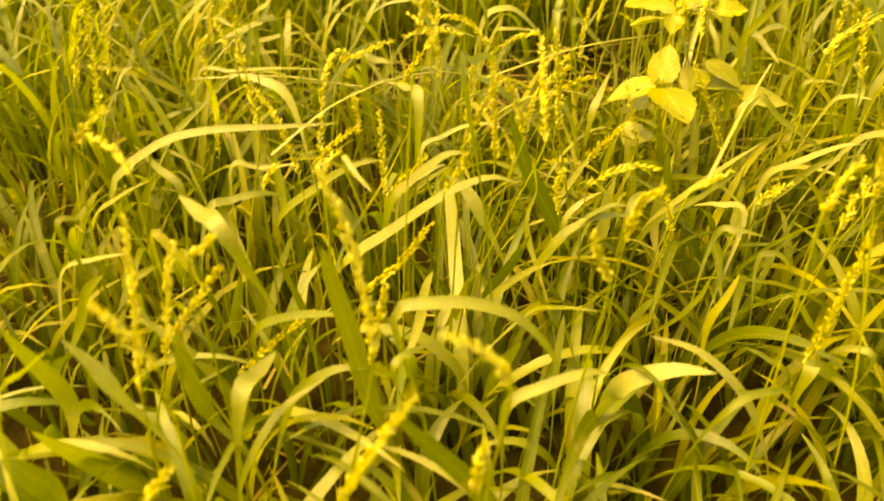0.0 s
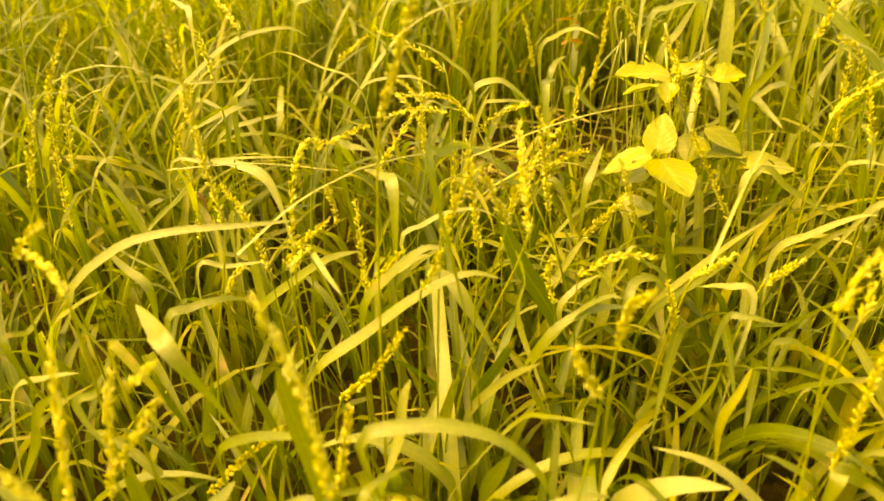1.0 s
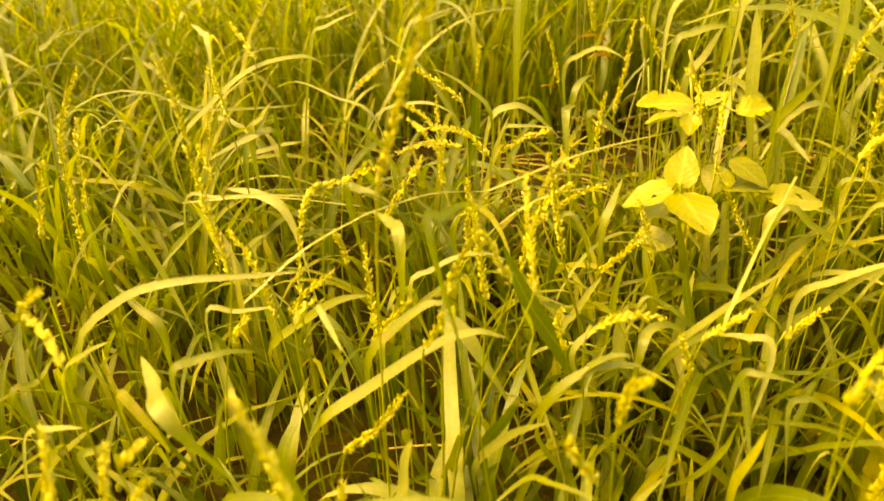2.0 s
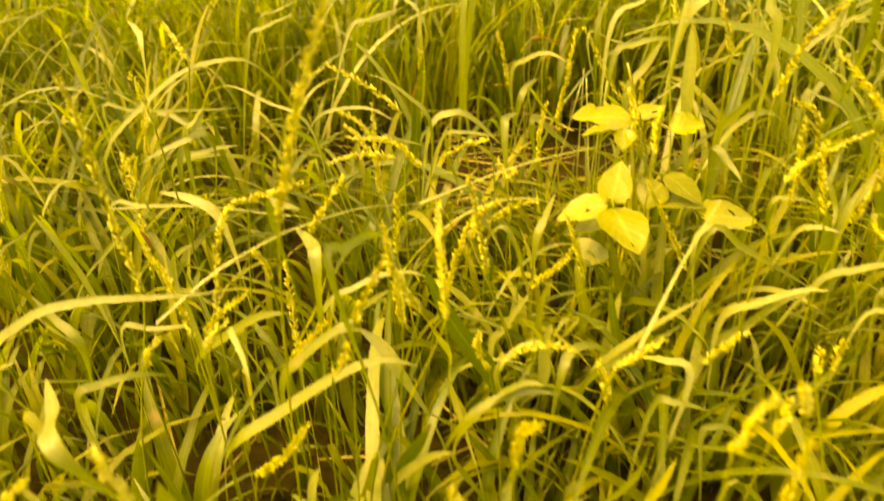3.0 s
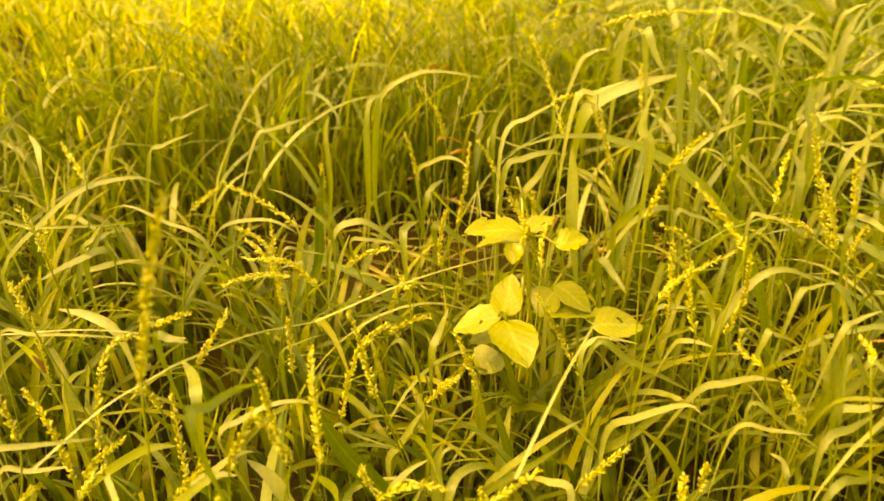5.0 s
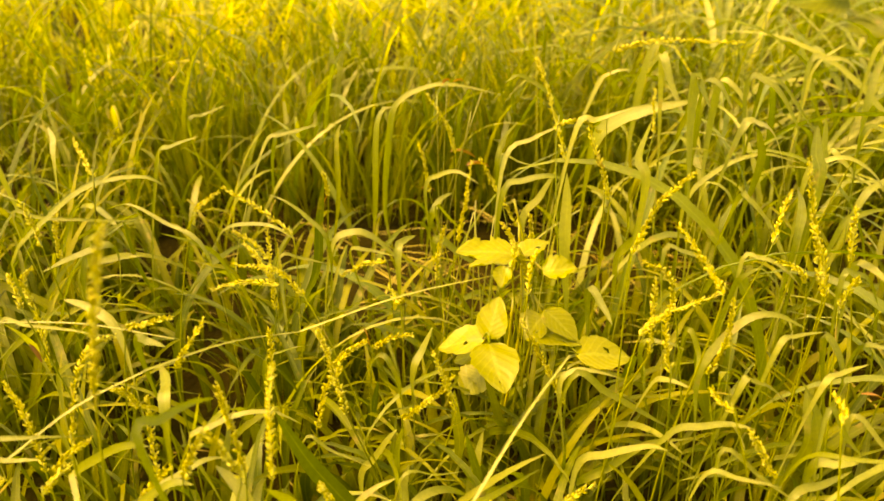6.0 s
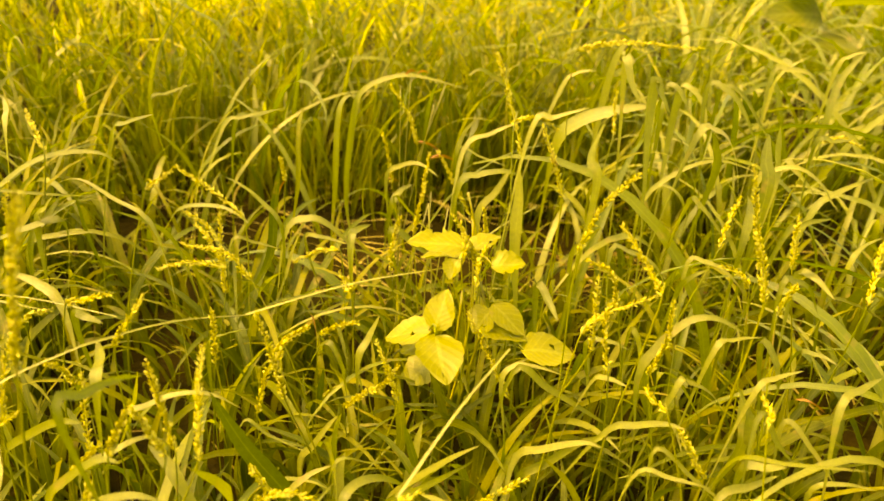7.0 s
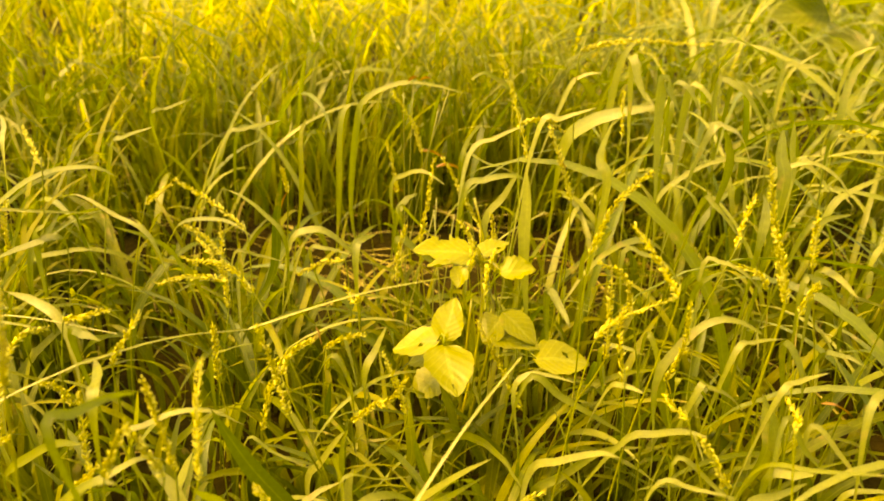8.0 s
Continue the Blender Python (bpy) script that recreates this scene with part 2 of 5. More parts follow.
    ob = new(name, mesh_of(name, verts.tolist(), faces, mat, u))
    return tagged(ob, label, "grass", kind="stuff")


def weed_room(x, y):
    """Little grass grows under and before the far weed."""
    return 0.15 if math.hypot((x - 0.93) / 0.2, (y - 2.2) / 0.32) < 1 else 1.0


def clearing(x, y):
    """How thickly grass grows: thin in the bare patch behind the weed and on a smaller one beside it."""
    d = min(math.hypot((x - 0.06) / 0.36, (y - 1.38) / 0.22), math.hypot(x - 0.69, y - 0.98) / 0.09)
    return 0.05 if d < 1 else 1.0


def near_keep(x, y):
    return 0.0 if math.hypot(x - 0.1, y - 0.08) < 0.16 else clearing(x, y)


def stand(x, y):
    """The stand round the weed, whose long blades are built one by one."""
    return -0.55 < x < 0.68 and 0.2 < y < 1.3


def meadow_keep(x, y):
    return near_keep(x, y) * (0.17 if x < -0.3 else 0.2 if x < -0.12 else 0.3 if stand(x, y) else 0.8)


def stand_keep(x, y):
    return near_keep(x, y) * (0.5 if x < -0.3 else 0.6 if x < -0.12 else 1.0)


def meadow_low(x, y):
    return 0.78 if stand(x, y) else 1.0


def around_keep(x, y):
    return near_keep(x, y) * weed_room(x, y) * (0.12 if stand(x, y) else 0.25 if x < -0.3 or (y > 1.35 and x < 0.5) else 1.0)


def behind(x, y):
    """The rear stand, with shade in its leaf colour, thins out to one side."""
    return max(0.4, min(1.0, 1.1 + 0.9 * x))


def ragged(x, y):
    """A wavering line across the field, in metres."""
    return 0.35 * math.sin(1.7 * y + 0.8) + 0.25 * math.sin(4.1 * y + x)


def golden(x, y):
    """Where the field is golden, sunlight put into its colour: ahead and to one side, with a ragged border."""
    ahead = (y - 1.72 - 0.4 * ragged(y, x)) / 0.35
    aside = (1.0 + ragged(x, y) - x) / 0.9
    return max(0.0, min(1.0, ahead, aside))


def pale(x, y):
    inner = -1.2 < x < 1.35 and 0.1 < y < 1.75
    if inner or math.hypot(x - 0.1, y - 0.05) < 0.22:
        return 0.0
    return (1.0 - 0.88 * golden(x, y)) * weed_room(x, y)


def wider(x, y):
    return max(0.0, min(1.0, math.hypot(x - 0.2, y - 1.5) - 3.6))


# The lower and rear layers take the darker leaf in place of deeper shade.
cover("undergrowth_grass", 6000, (-1.4, 1.9, -0.1, 2.2), (0.05, 0.14), (0.006, 0.012), (0.6, 2.4), GREEN_SHADED_GRASS, 6, "short green undergrowth grass covering the soil, with shade in its colour", near_keep)
cover("low_grass", 900, (-0.6, 0.75, 0.2, 1.2), (0.08, 0.19), (0.008, 0.014), (0.5, 2.3), GREEN_SHADED_GRASS, 10, "low green grass close to the soil, with shade in its colour", near_keep, folded=True)
cover("meadow_grass", 1250, (-1.3, 1.6, 0.25, 2.0), (0.15, 0.29), (0.009, 0.016), (1.0, 2.9), GRASS, 14, "dense arching yellow-green meadow grass", meadow_keep, meadow_low, True)
cover("stand_grass", 400, (-0.5, 0.68, 0.25, 1.3), (0.12, 0.22), (0.008, 0.014), (0.9, 2.8), GREEN_SHADED_GRASS, 14, "green arching grass below the long blades, with shade in its colour", stand_keep, folded=True)
cover("arching_grass", 520, (-1.2, 1.3, 0.85, 1.95), (0.20, 0.34), (0.008, 0.014), (1.2, 2.9), GRASS, 14, "arching yellow-green grass around the bare patch", around_keep, folded=True)
cover("broad_grass", 460, (0.45, 1.9, 0.6, 2.7), (0.24, 0.44), (0.011, 0.018), (0.9, 2.8), GRASS, 14, "tall broad-bladed pale green grass", around_keep, folded=True)
cover("near_grass", 110, (-0.5, 0.5, 0.26, 0.52), (0.10, 0.18), (0.011, 0.017), (1.2, 2.6), GRASS, 14, "broad arching pale green grass blades", near_keep, folded=True)
cover("upright_grass", 1500, (-1.5, 0.75, 1.5, 2.1), (0.24, 0.42), (0.005, 0.010), (0.2, 1.75), GREEN_SHADED_GRASS, 9, "tall narrow green grass behind the bare patch, with shade in its colour", behind)
cover("shade_grass", 900, (-1.5, -0.4, 0.8, 1.7), (0.16, 0.32), (0.006, 0.011), (0.3, 2.2), GREEN_SHADED_GRASS, 10, "green grass beside the bare patch, with shade in its colour", clearing)
cover("field_grass", 13000, (-5.0, 2.0, 1.5, 6.5), (0.18, 0.42), (0.005, 0.011), (0.6, 2.7), SUNLIT_GRASS, 7, "green grass of the open field, golden from sunlight put into its colour", golden)
cover("pale_field_grass", 20000, (-5.0, 5.0, -3.5, 6.5), (0.16, 0.38), (0.009, 0.018), (0.8, 2.6), GRASS, 6, "pale green grass of the open field", pale)
cover("field_undergrowth", 15000, (-5.0, 5.0, -3.5, 6.5), (0.06, 0.20), (0.010, 0.018), (0.6, 2.4), GREEN_SHADED_GRASS, 4, "short green undergrowth of the open field", pale)
cover("distant_grass", 9000, (-9.0, 9.5, -7.0, 11.0), (0.18, 0.40), (0.02, 0.04), (0.8, 2.4), GRASS, 4, "green grass of the wider field", wider)
cover("distant_golden_grass", 5000, (-9.0, 9.5, -7.0, 11.0), (0.18, 0.40), (0.02, 0.04), (0.8, 2.4), SUNLIT_GRASS, 4, "grass of the wider field, golden from sunlight put into its colour", wider)


def litter():
    """Dry straws lying on the soil of the bare patch and between the tufts."""
    pieces = []
    for i in range(260):
        near = i < 90
        x = rng.normal(0.05, 0.3) if near else rng.uniform(-1.2, 1.5)
        y = rng.normal(1.42, 0.2) if near else rng.uniform(0.2, 2.0)
        g, k = rng.normal(0.0, 0.5) if near else rng.uniform(0, 3.1), rng.uniform(0.06, 0.24)
        a = np.array((x, y, 0.012 + rng.uniform(0, 0.03)))
        e = a + np.array((math.cos(g) * k, math.sin(g) * k, rng.normal(0, 0.02)))
        pieces.append(ribbon(spline([a, (a + e) / 2 + np.array((0, 0, 0.012)), e], 6), rng.uniform(0.002, 0.006), fold=0.5, twist=rng.normal(0, 0.6), shape=lambda s: 1 - 0.5 * s))
    v, f_, u = join(pieces)
    v[:, 2] = np.maximum(v[:, 2], 0.004)
    tagged(new("dry_litter", mesh_of("dry_litter", v, f_, STRAW, u)), "dry brown straw litter lying on the soil", "litter", kind="stuff")


litter()

# ---- seed heads ----
def spikelet(place, along, outward, size):
    """One seed husk: a pointed oval of six sides."""
    side = np.cross(along, outward)
    d = along * 0.85 + outward * rng.uniform(0.35, 1.0)
    d /= np.linalg.norm(d)
    o = np.cross(side, d)
    rings = ((0.0, 0.3), (0.4, 1.0), (0.75, 0.7))
    verts, uvs = [], []
    for s, r in rings:
        for j in range(4):
            g = math.pi * (j + 0.5) / 2
            verts.append(place + d * s * size + (side * math.cos(g) * 0.26 + o * math.sin(g) * 0.20) * r * size)
            uvs.append((j / 4, s))
    verts.append(place + d * size)
    uvs.append((0.5, 1))
    faces = [(i * 4 + j, i * 4 + (j + 1) % 4, i * 4 + 4 + (j + 1) % 4, i * 4 + 4 + j) for i in range(2) for j in range(4)]
    faces += [(8 + j, 8 + (j + 1) % 4, 12) for j in range(4)]
    return np.array(verts), faces, uvs


def raceme(line, origin, size=0.0047):
    """A spike of seed husks in two rows along a line, denser in its middle."""
    line = np.asarray(line, float)
    length = np.linalg.norm(np.diff(line, axis=0), axis=1).sum()
    count = max(10, int(length / 0.0006))
    pieces = [tube(line, 0.0007, 0.0004, 4, origin)]
    k = len(line) - 1
    for i in range(count):
        s = (i + rng.uniform(0.1, 0.9)) / count
        if rng.random() < 0.06 + 0.25 * max(0.0, math.sin(s * 29 + length * 900)) ** 4:
            continue
        a = min(int(s * k), k - 1)
        place = line[a] + (line[a + 1] - line[a]) * (s * k - a)
        t = line[a + 1] - line[a]
        t /= np.linalg.norm(t)
        base = np.cross(t, (0.4, 0.8, 0.2))
        base /= np.linalg.norm(base)
        other = np.cross(t, base)
        g = rng.uniform(0, 2 * math.pi)
        outward = base * math.cos(g) + other * math.sin(g)
        pieces.append(spikelet(place - np.array(origin) + outward * 0.0010, t, outward, size * rng.uniform(0.65, 1.2) * (1 - 0.45 * s ** 3)))
    return join(pieces)


def seed_head(root, points, spikes=1):
    """A grass stalk that rises from its root to the first point and carries a spike of seeds along the points, and side spikes."""
    r = np.array((*root, 0.0))
    pts = [np.array(p_, float) for p_ in points]
    nk, tp = pts[0], pts[-1]
    stalk = spline([r, r + (nk - r) * np.array((0.35, 0.35, 0.55)), nk, pts[1]], 15)[:11]
    ob = thing("grass_seed_head", tuple(r), "ripe yellow grass seed head on a thin green stalk" if spikes == 1 else "branched yellow grass seed head on a thin green stalk", "seed head", "grass seed heads in the meadow")
    part("stalk", mesh_of("stalk", *tube(stalk, 0.0011, 0.0007, 5, r)[:2], STALK), ob)
    span = tp - nk
    for i in range(spikes):
        if i == 0:
            line = spline(pts, 16)
        else:
            start = nk + span * (0.1 + 0.25 * i)
            swing = np.array((rng.choice((-1, 1)) * 0.6, rng.normal(0, 0.4), -0.2)) * np.linalg.norm(span)
            end = start + span * 0.45 + swing * 0.6
            line = spline([start, (start + end) * 0.5 + np.array((0, 0, 0.006)), end], 10)
        v, f_, u = raceme(line, r)
        part("seed_spike", mesh_of("seed_spike", v, f_, SEED, u), ob)
    return ob


TUFTS = []


def tuft_at(root):
    """The tuft that a blade rooted there belongs to: the nearest within a hand's width, or a new one."""
    for ob in TUFTS:
        if math.hypot(ob.location.x - root[0], ob.location.y - root[1]) < 0.085:
            return ob
    ob = thing("grass_tuft", (*root, 0.0), "tuft of long arching yellow-green grass blades", "grass tuft", "grass tufts in the meadow")
    TUFTS.append(ob)
    return ob


def grass_blade(root, points, width, mat=None):
    """One long arching leaf blade of a tuft, from its root through the points to its tip."""
    tuft = tuft_at(root)
    r, first = np.array((*root, 0.0)), np.array(points[0], float)
    line = spline([r, r + (first - r) * np.array((0.4, 0.4, 0.6)), *points], 22)
    face = np.array((rng.normal(-0.1, 0.25), rng.normal(-0.55, 0.25), 0.8))
    sheath = 2 / (len(points) + 1)

    def outline(s):
        """Narrow along the sheath, wide over the arch, pointed at the tip."""
        q = min(1.0, max(0.0, (s - 0.55 * sheath) / (0.45 * sheath + 0.1)))
        e = max(0.0, (s - sheath) / (1 - sheath))
        return (0.2 + 0.8 * q * q * (3 - 2 * q)) * (1 - e ** 2.4) ** 0.85

    v, f_, u = ribbon(line, width, fold=rng.uniform(0.15, 0.45), twist=rng.normal(0, 0.35), origin=tuft.location, shape=outline, face=face)
    return part("blade", mesh_of("blade", v, f_, mat or BLADE, u), tuft)


def fallen_stem(a, b_, width):
    """A long thin straight straw leaning through the meadow."""
    a, b_ = np.array(a), np.array(b_)
    v, f_, u = ribbon(spline([a, (a + b_) / 2 + np.array((0, 0, 0.008)), b_], 9), width, fold=0.8, origin=a, shape=lambda s: 1 - 0.4 * s)
    ob = new("leaning_straw", mesh_of("leaning_straw", v, f_, PALE_STRAW, u))
    ob.location = a
    return tagged(ob, "long straight pale straw leaning across the meadow grass", "straw", "leaning straws")


# ---- broad-leaved plant ----
plant = thing("broadleaf_weed", (0.18, 0.83, 0.0), "bright yellow-green broad-leaved weed with insect holes in its leaves", "weed")
PLANT_BASE = np.array((0.18, 0.83, 0.0))


def plant_leaf(base, tip, width, hole=None, cup=0.25, node=None, roll=0.0, owner=None, mat=None, ragged=0.06):
    """An oval leaf from base to tip on a stalk from the plant's stem; hole: its place along and across, and its size."""
    owner = owner or plant
    foot = np.array(owner.location)
    bs, tp = np.array(base, float), np.array(tip, float)
    ax = tp - bs
    length = np.linalg.norm(ax)
    ax /= length
    side = np.cross(ax, (0, 0, 1.0))
    side /= np.linalg.norm(side)
    up = np.cross(side, ax)
    side, up = side * math.cos(roll) + up * math.sin(roll), up * math.cos(roll) - side * math.sin(roll)
    rows_, cols = 22, 14
    verts, uvs, faces = [], [], []
    for i in range(rows_ + 1):
        s = i / rows_
        w = width * 0.5 * (math.sin(math.pi * min(1.0, s ** 0.72)) ** 0.72 if 0 < s < 1 else 0.02)
        for j in range(cols + 1):
            q = 2 * j / cols - 1
            wave = 0.0010 * math.sin(7 * s + 3 * q) + 0.0003 * math.sin(23 * s + 11 * q)
            lift = cup * w * (q * q) + wave - 0.16 * length * (s - 0.35) ** 2
            bite = (0.5 + 0.5 * math.sin(19 * s + (2 if q > 0 else 5))) * (0.5 + 0.5 * math.sin(47 * s + 9 * width * (1 if q > 0 else -1) * 40))
            edge = 1 + (0.03 * math.sin(31 * s) - ragged * bite) * abs(q) ** 3
            verts.append(bs + ax * length * s + side * w * q * edge + up * lift - foot)
            uvs.append((j / cols, s))
    for i in range(rows_):
        for j in range(cols):
            s, q = (i + 0.5) / rows_, 2 * (j + 0.5) / cols - 1
            if hole and ((s - hole[0]) / hole[2]) ** 2 + ((q - hole[1]) / (hole[2] * 1.6)) ** 2 < 1:
                continue
            a = i * (cols + 1) + j
            faces.append((a, a + 1, a + cols + 2, a + cols + 1))
    leaf = part("leaf", mesh_of("leaf", verts, faces, mat or BROAD, uvs), owner)
    nd = np.array(node, float) if node else bs * 0.35 + np.array((0.19, 0.85, 0.12)) * 0.65
    v, f_, u = tube(spline([nd, (nd + bs) / 2 + np.array((0, 0, 0.008)), bs + ax * 0.003], 7), 0.0014, 0.001, 5, foot)
    part("leaf_stalk", mesh_of("leaf_stalk", v, f_, STALK, u), leaf)


def plant_stem(points, r0, r1):
    v, f_, u = tube(spline(points, 12), r0, r1, 6, PLANT_BASE)
    part("stem", mesh_of("stem", v, f_, YELLOW_STALK, u), plant, "thin yellow-green stem")


plant_leaf((0.164, 0.793, 0.254), (0.113, 0.803, 0.232), 0.047, hole=(0.38, -0.15, 0.06), roll=0.15, cup=0.15, node=(0.167, 0.792, 0.253))
plant_leaf((0.167, 0.793, 0.253), (0.175, 0.815, 0.292), 0.035, cup=0.1, node=(0.167, 0.792, 0.253))
plant_leaf((0.168, 0.790, 0.252), (0.188, 0.727, 0.241), 0.050, cup=0.12, hole=(0.82, 0.12, 0.05), node=(0.167, 0.792, 0.253))
plant_leaf((0.258, 0.797, 0.240), (0.317, 0.815, 0.233), 0.054, hole=(0.6, -0.3, 0.06), roll=-0.1, cup=0.15, node=(0.234, 0.830, 0.231))
plant_leaf((0.223, 0.835, 0.268), (0.261, 0.815, 0.247), 0.036, cup=0.12, roll=-0.15, node=(0.234, 0.830, 0.231))
plant_leaf((0.213, 0.825, 0.244), (0.264, 0.810, 0.246), 0.046, cup=0.2, node=(0.234, 0.830, 0.231))
plant_leaf((0.223, 0.840, 0.255), (0.204, 0.830, 0.231), 0.050, cup=0.2, node=(0.234, 0.830, 0.231))
plant_leaf((0.190, 0.868, 0.314), (0.127, 0.850, 0.326), 0.047, hole=(0.5, 0.85, 0.10), roll=0.25, cup=0.2, ragged=0.3, node=(0.195, 0.870, 0.303))
plant_leaf((0.190, 0.878, 0.299), (0.139, 0.872, 0.297), 0.042, roll=-0.2, cup=0.2, ragged=0.3, node=(0.195, 0.870, 0.303))
plant_leaf((0.195, 0.865, 0.314), (0.223, 0.890, 0.324), 0.040, hole=(0.55, 0.1, 0.10), roll=0.2, cup=0.2, ragged=0.25, node=(0.195, 0.870, 0.303))
plant_leaf((0.217, 0.810, 0.327), (0.252, 0.820, 0.331), 0.032, roll=-0.35, cup=0.4, ragged=0.3, node=(0.195, 0.870, 0.303))
plant_leaf((0.183, 0.830, 0.319), (0.175, 0.820, 0.300), 0.024, cup=0.5, node=(0.195, 0.870, 0.303))
plant_leaf((0.163, 0.800, 0.232), (0.131, 0.800, 0.218), 0.044, cup=0.15, node=(0.167, 0.792, 0.253))
plant_leaf((0.163, 0.815, 0.194), (0.141, 0.800, 0.176), 0.050, cup=0.15)
plant_leaf((0.230, 0.800, 0.066), (0.266, 0.790, 0.069), 0.052, cup=0.15)
plant_leaf((0.277, 0.800, 0.081), (0.315, 0.790, 0.084), 0.050, cup=0.15)
plant_leaf((0.154, 0.800, 0.191), (0.142, 0.790, 0.183), 0.036, cup=0.15)
plant_stem([(0.18, 0.83, 0.0), (0.185, 0.835, 0.12), (0.19, 0.85, 0.27)], 0.0021, 0.0018)
plant_stem([(0.19, 0.84, 0.08), (0.215, 0.86, 0.224), (0.206, 0.88, 0.271), (0.198, 0.90, 0.311), (0.183, 0.905, 0.362)], 0.0020, 0.0016)
plant_stem([(0.185, 0.835, 0.1), (0.20, 0.88, 0.22), (0.19, 0.92, 0.33)], 0.0018, 0.0015)

# ---- seed heads, blades and stems, one by one ----
seed_head((-0.046, 0.533), [(0.029, 0.527, 0.303), (0.024, 0.548, 0.347), (0.021, 0.568, 0.373)])
seed_head((-0.021, 0.561), [(-0.009, 0.566, 0.268), (-0.013, 0.561, 0.320), (-0.016, 0.555, 0.361)])
seed_head((-0.083, 0.476), [(-0.068, 0.496, 0.395), (-0.041, 0.476, 0.472), (-0.012, 0.456, 0.540)])
seed_head((-0.158, 0.565), [(-0.164, 0.582, 0.260), (-0.162, 0.604, 0.310), (-0.155, 0.626, 0.332), (-0.147, 0.648, 0.326)])
seed_head((-0.371, 0.779), [(-0.349, 0.810, 0.129), (-0.344, 0.808, 0.225), (-0.348, 0.806, 0.270), (-0.331, 0.804, 0.290)])
seed_head((-0.094, 0.651), [(-0.103, 0.657, 0.289), (-0.085, 0.653, 0.320), (-0.066, 0.649, 0.350)])
seed_head((-0.117, 0.607), [(-0.112, 0.609, 0.203), (-0.114, 0.618, 0.251), (-0.118, 0.628, 0.281)])
seed_head((-0.160, 0.546), [(-0.181, 0.566, 0.244), (-0.197, 0.582, 0.282), (-0.221, 0.597, 0.309)])
seed_head((-0.155, 0.615), [(-0.165, 0.556, 0.255), (-0.145, 0.554, 0.280), (-0.122, 0.552, 0.300)])
seed_head((-0.117, 0.597), [(-0.104, 0.566, 0.222), (-0.084, 0.564, 0.249), (-0.068, 0.561, 0.270)])
seed_head((0.033, 0.813), [(0.048, 0.784, 0.237), (0.070, 0.775, 0.258), (0.093, 0.766, 0.270)])
seed_head((0.009, 0.714), [(0.009, 0.695, 0.199), (0.019, 0.699, 0.244), (0.035, 0.703, 0.282), (0.059, 0.707, 0.300)])
seed_head((0.117, 0.808), [(0.094, 0.828, 0.131), (0.118, 0.799, 0.173), (0.134, 0.771, 0.220)])
seed_head((0.091, 0.753), [(0.088, 0.727, 0.194), (0.106, 0.711, 0.223), (0.121, 0.694, 0.250)])
seed_head((0.112, 0.736), [(0.141, 0.734, 0.204), (0.131, 0.729, 0.243), (0.118, 0.725, 0.280)])
seed_head((0.304, 0.818), [(0.253, 0.796, 0.175), (0.224, 0.796, 0.232), (0.199, 0.795, 0.280)])
seed_head((0.087, 1.194), [(0.051, 1.201, 0.231), (0.043, 1.203, 0.278), (0.033, 1.205, 0.310)])
seed_head((0.131, 1.003), [(0.116, 0.983, 0.263), (0.125, 0.973, 0.322), (0.131, 0.964, 0.380)])
seed_head((0.190, 0.985), [(0.203, 0.978, 0.271), (0.169, 0.976, 0.328), (0.140, 0.974, 0.380)])
seed_head((0.230, 0.990), [(0.209, 0.968, 0.239), (0.207, 0.943, 0.291), (0.202, 0.918, 0.340)])
seed_head((0.102, 1.099), [(0.097, 1.123, 0.327), (0.087, 1.106, 0.370), (0.061, 1.090, 0.418)])
seed_head((0.186, 0.919), [(0.238, 0.949, 0.391), (0.209, 0.956, 0.475), (0.197, 0.964, 0.502)])
seed_head((0.250, 0.877), [(0.224, 0.944, 0.435), (0.252, 0.951, 0.440), (0.272, 0.958, 0.425)])
seed_head((0.301, 0.759), [(0.296, 0.776, 0.372), (0.311, 0.771, 0.425), (0.336, 0.766, 0.460)])
seed_head((0.329, 0.698), [(0.359, 0.692, 0.386), (0.340, 0.708, 0.410), (0.321, 0.724, 0.430)])
seed_head((0.385, 0.761), [(0.339, 0.758, 0.327), (0.325, 0.747, 0.369), (0.300, 0.737, 0.387)])
seed_head((0.270, 0.795), [(0.320, 0.744, 0.286), (0.316, 0.741, 0.332), (0.313, 0.737, 0.370)])
seed_head((0.354, 0.722), [(0.329, 0.690, 0.304), (0.320, 0.697, 0.340), (0.321, 0.705, 0.365)])
seed_head((0.281, 0.707), [(0.306, 0.732, 0.313), (0.325, 0.736, 0.335), (0.371, 0.739, 0.359)])
seed_head((0.416, 0.703), [(0.377, 0.744, 0.267), (0.384, 0.736, 0.311), (0.379, 0.728, 0.361)])
seed_head((0.279, 0.902), [(0.284, 0.893, 0.375), (0.269, 0.887, 0.416), (0.253, 0.881, 0.455)])
seed_head((0.316, 1.043), [(0.353, 1.097, 0.378), (0.350, 1.103, 0.408), (0.349, 1.109, 0.434)])
seed_head((0.306, 1.066), [(0.285, 1.043, 0.495), (0.337, 1.043, 0.508), (0.427, 1.043, 0.510)])
seed_head((0.474, 0.796), [(0.477, 0.788, 0.336), (0.455, 0.790, 0.401), (0.434, 0.792, 0.470)])
seed_head((0.497, 0.788), [(0.469, 0.811, 0.336), (0.457, 0.808, 0.351), (0.434, 0.806, 0.360)])
seed_head((0.466, 0.773), [(0.466, 0.757, 0.352), (0.455, 0.759, 0.392), (0.441, 0.760, 0.420)])
seed_head((0.577, 0.847), [(0.499, 0.803, 0.365), (0.495, 0.805, 0.394), (0.491, 0.807, 0.420)])
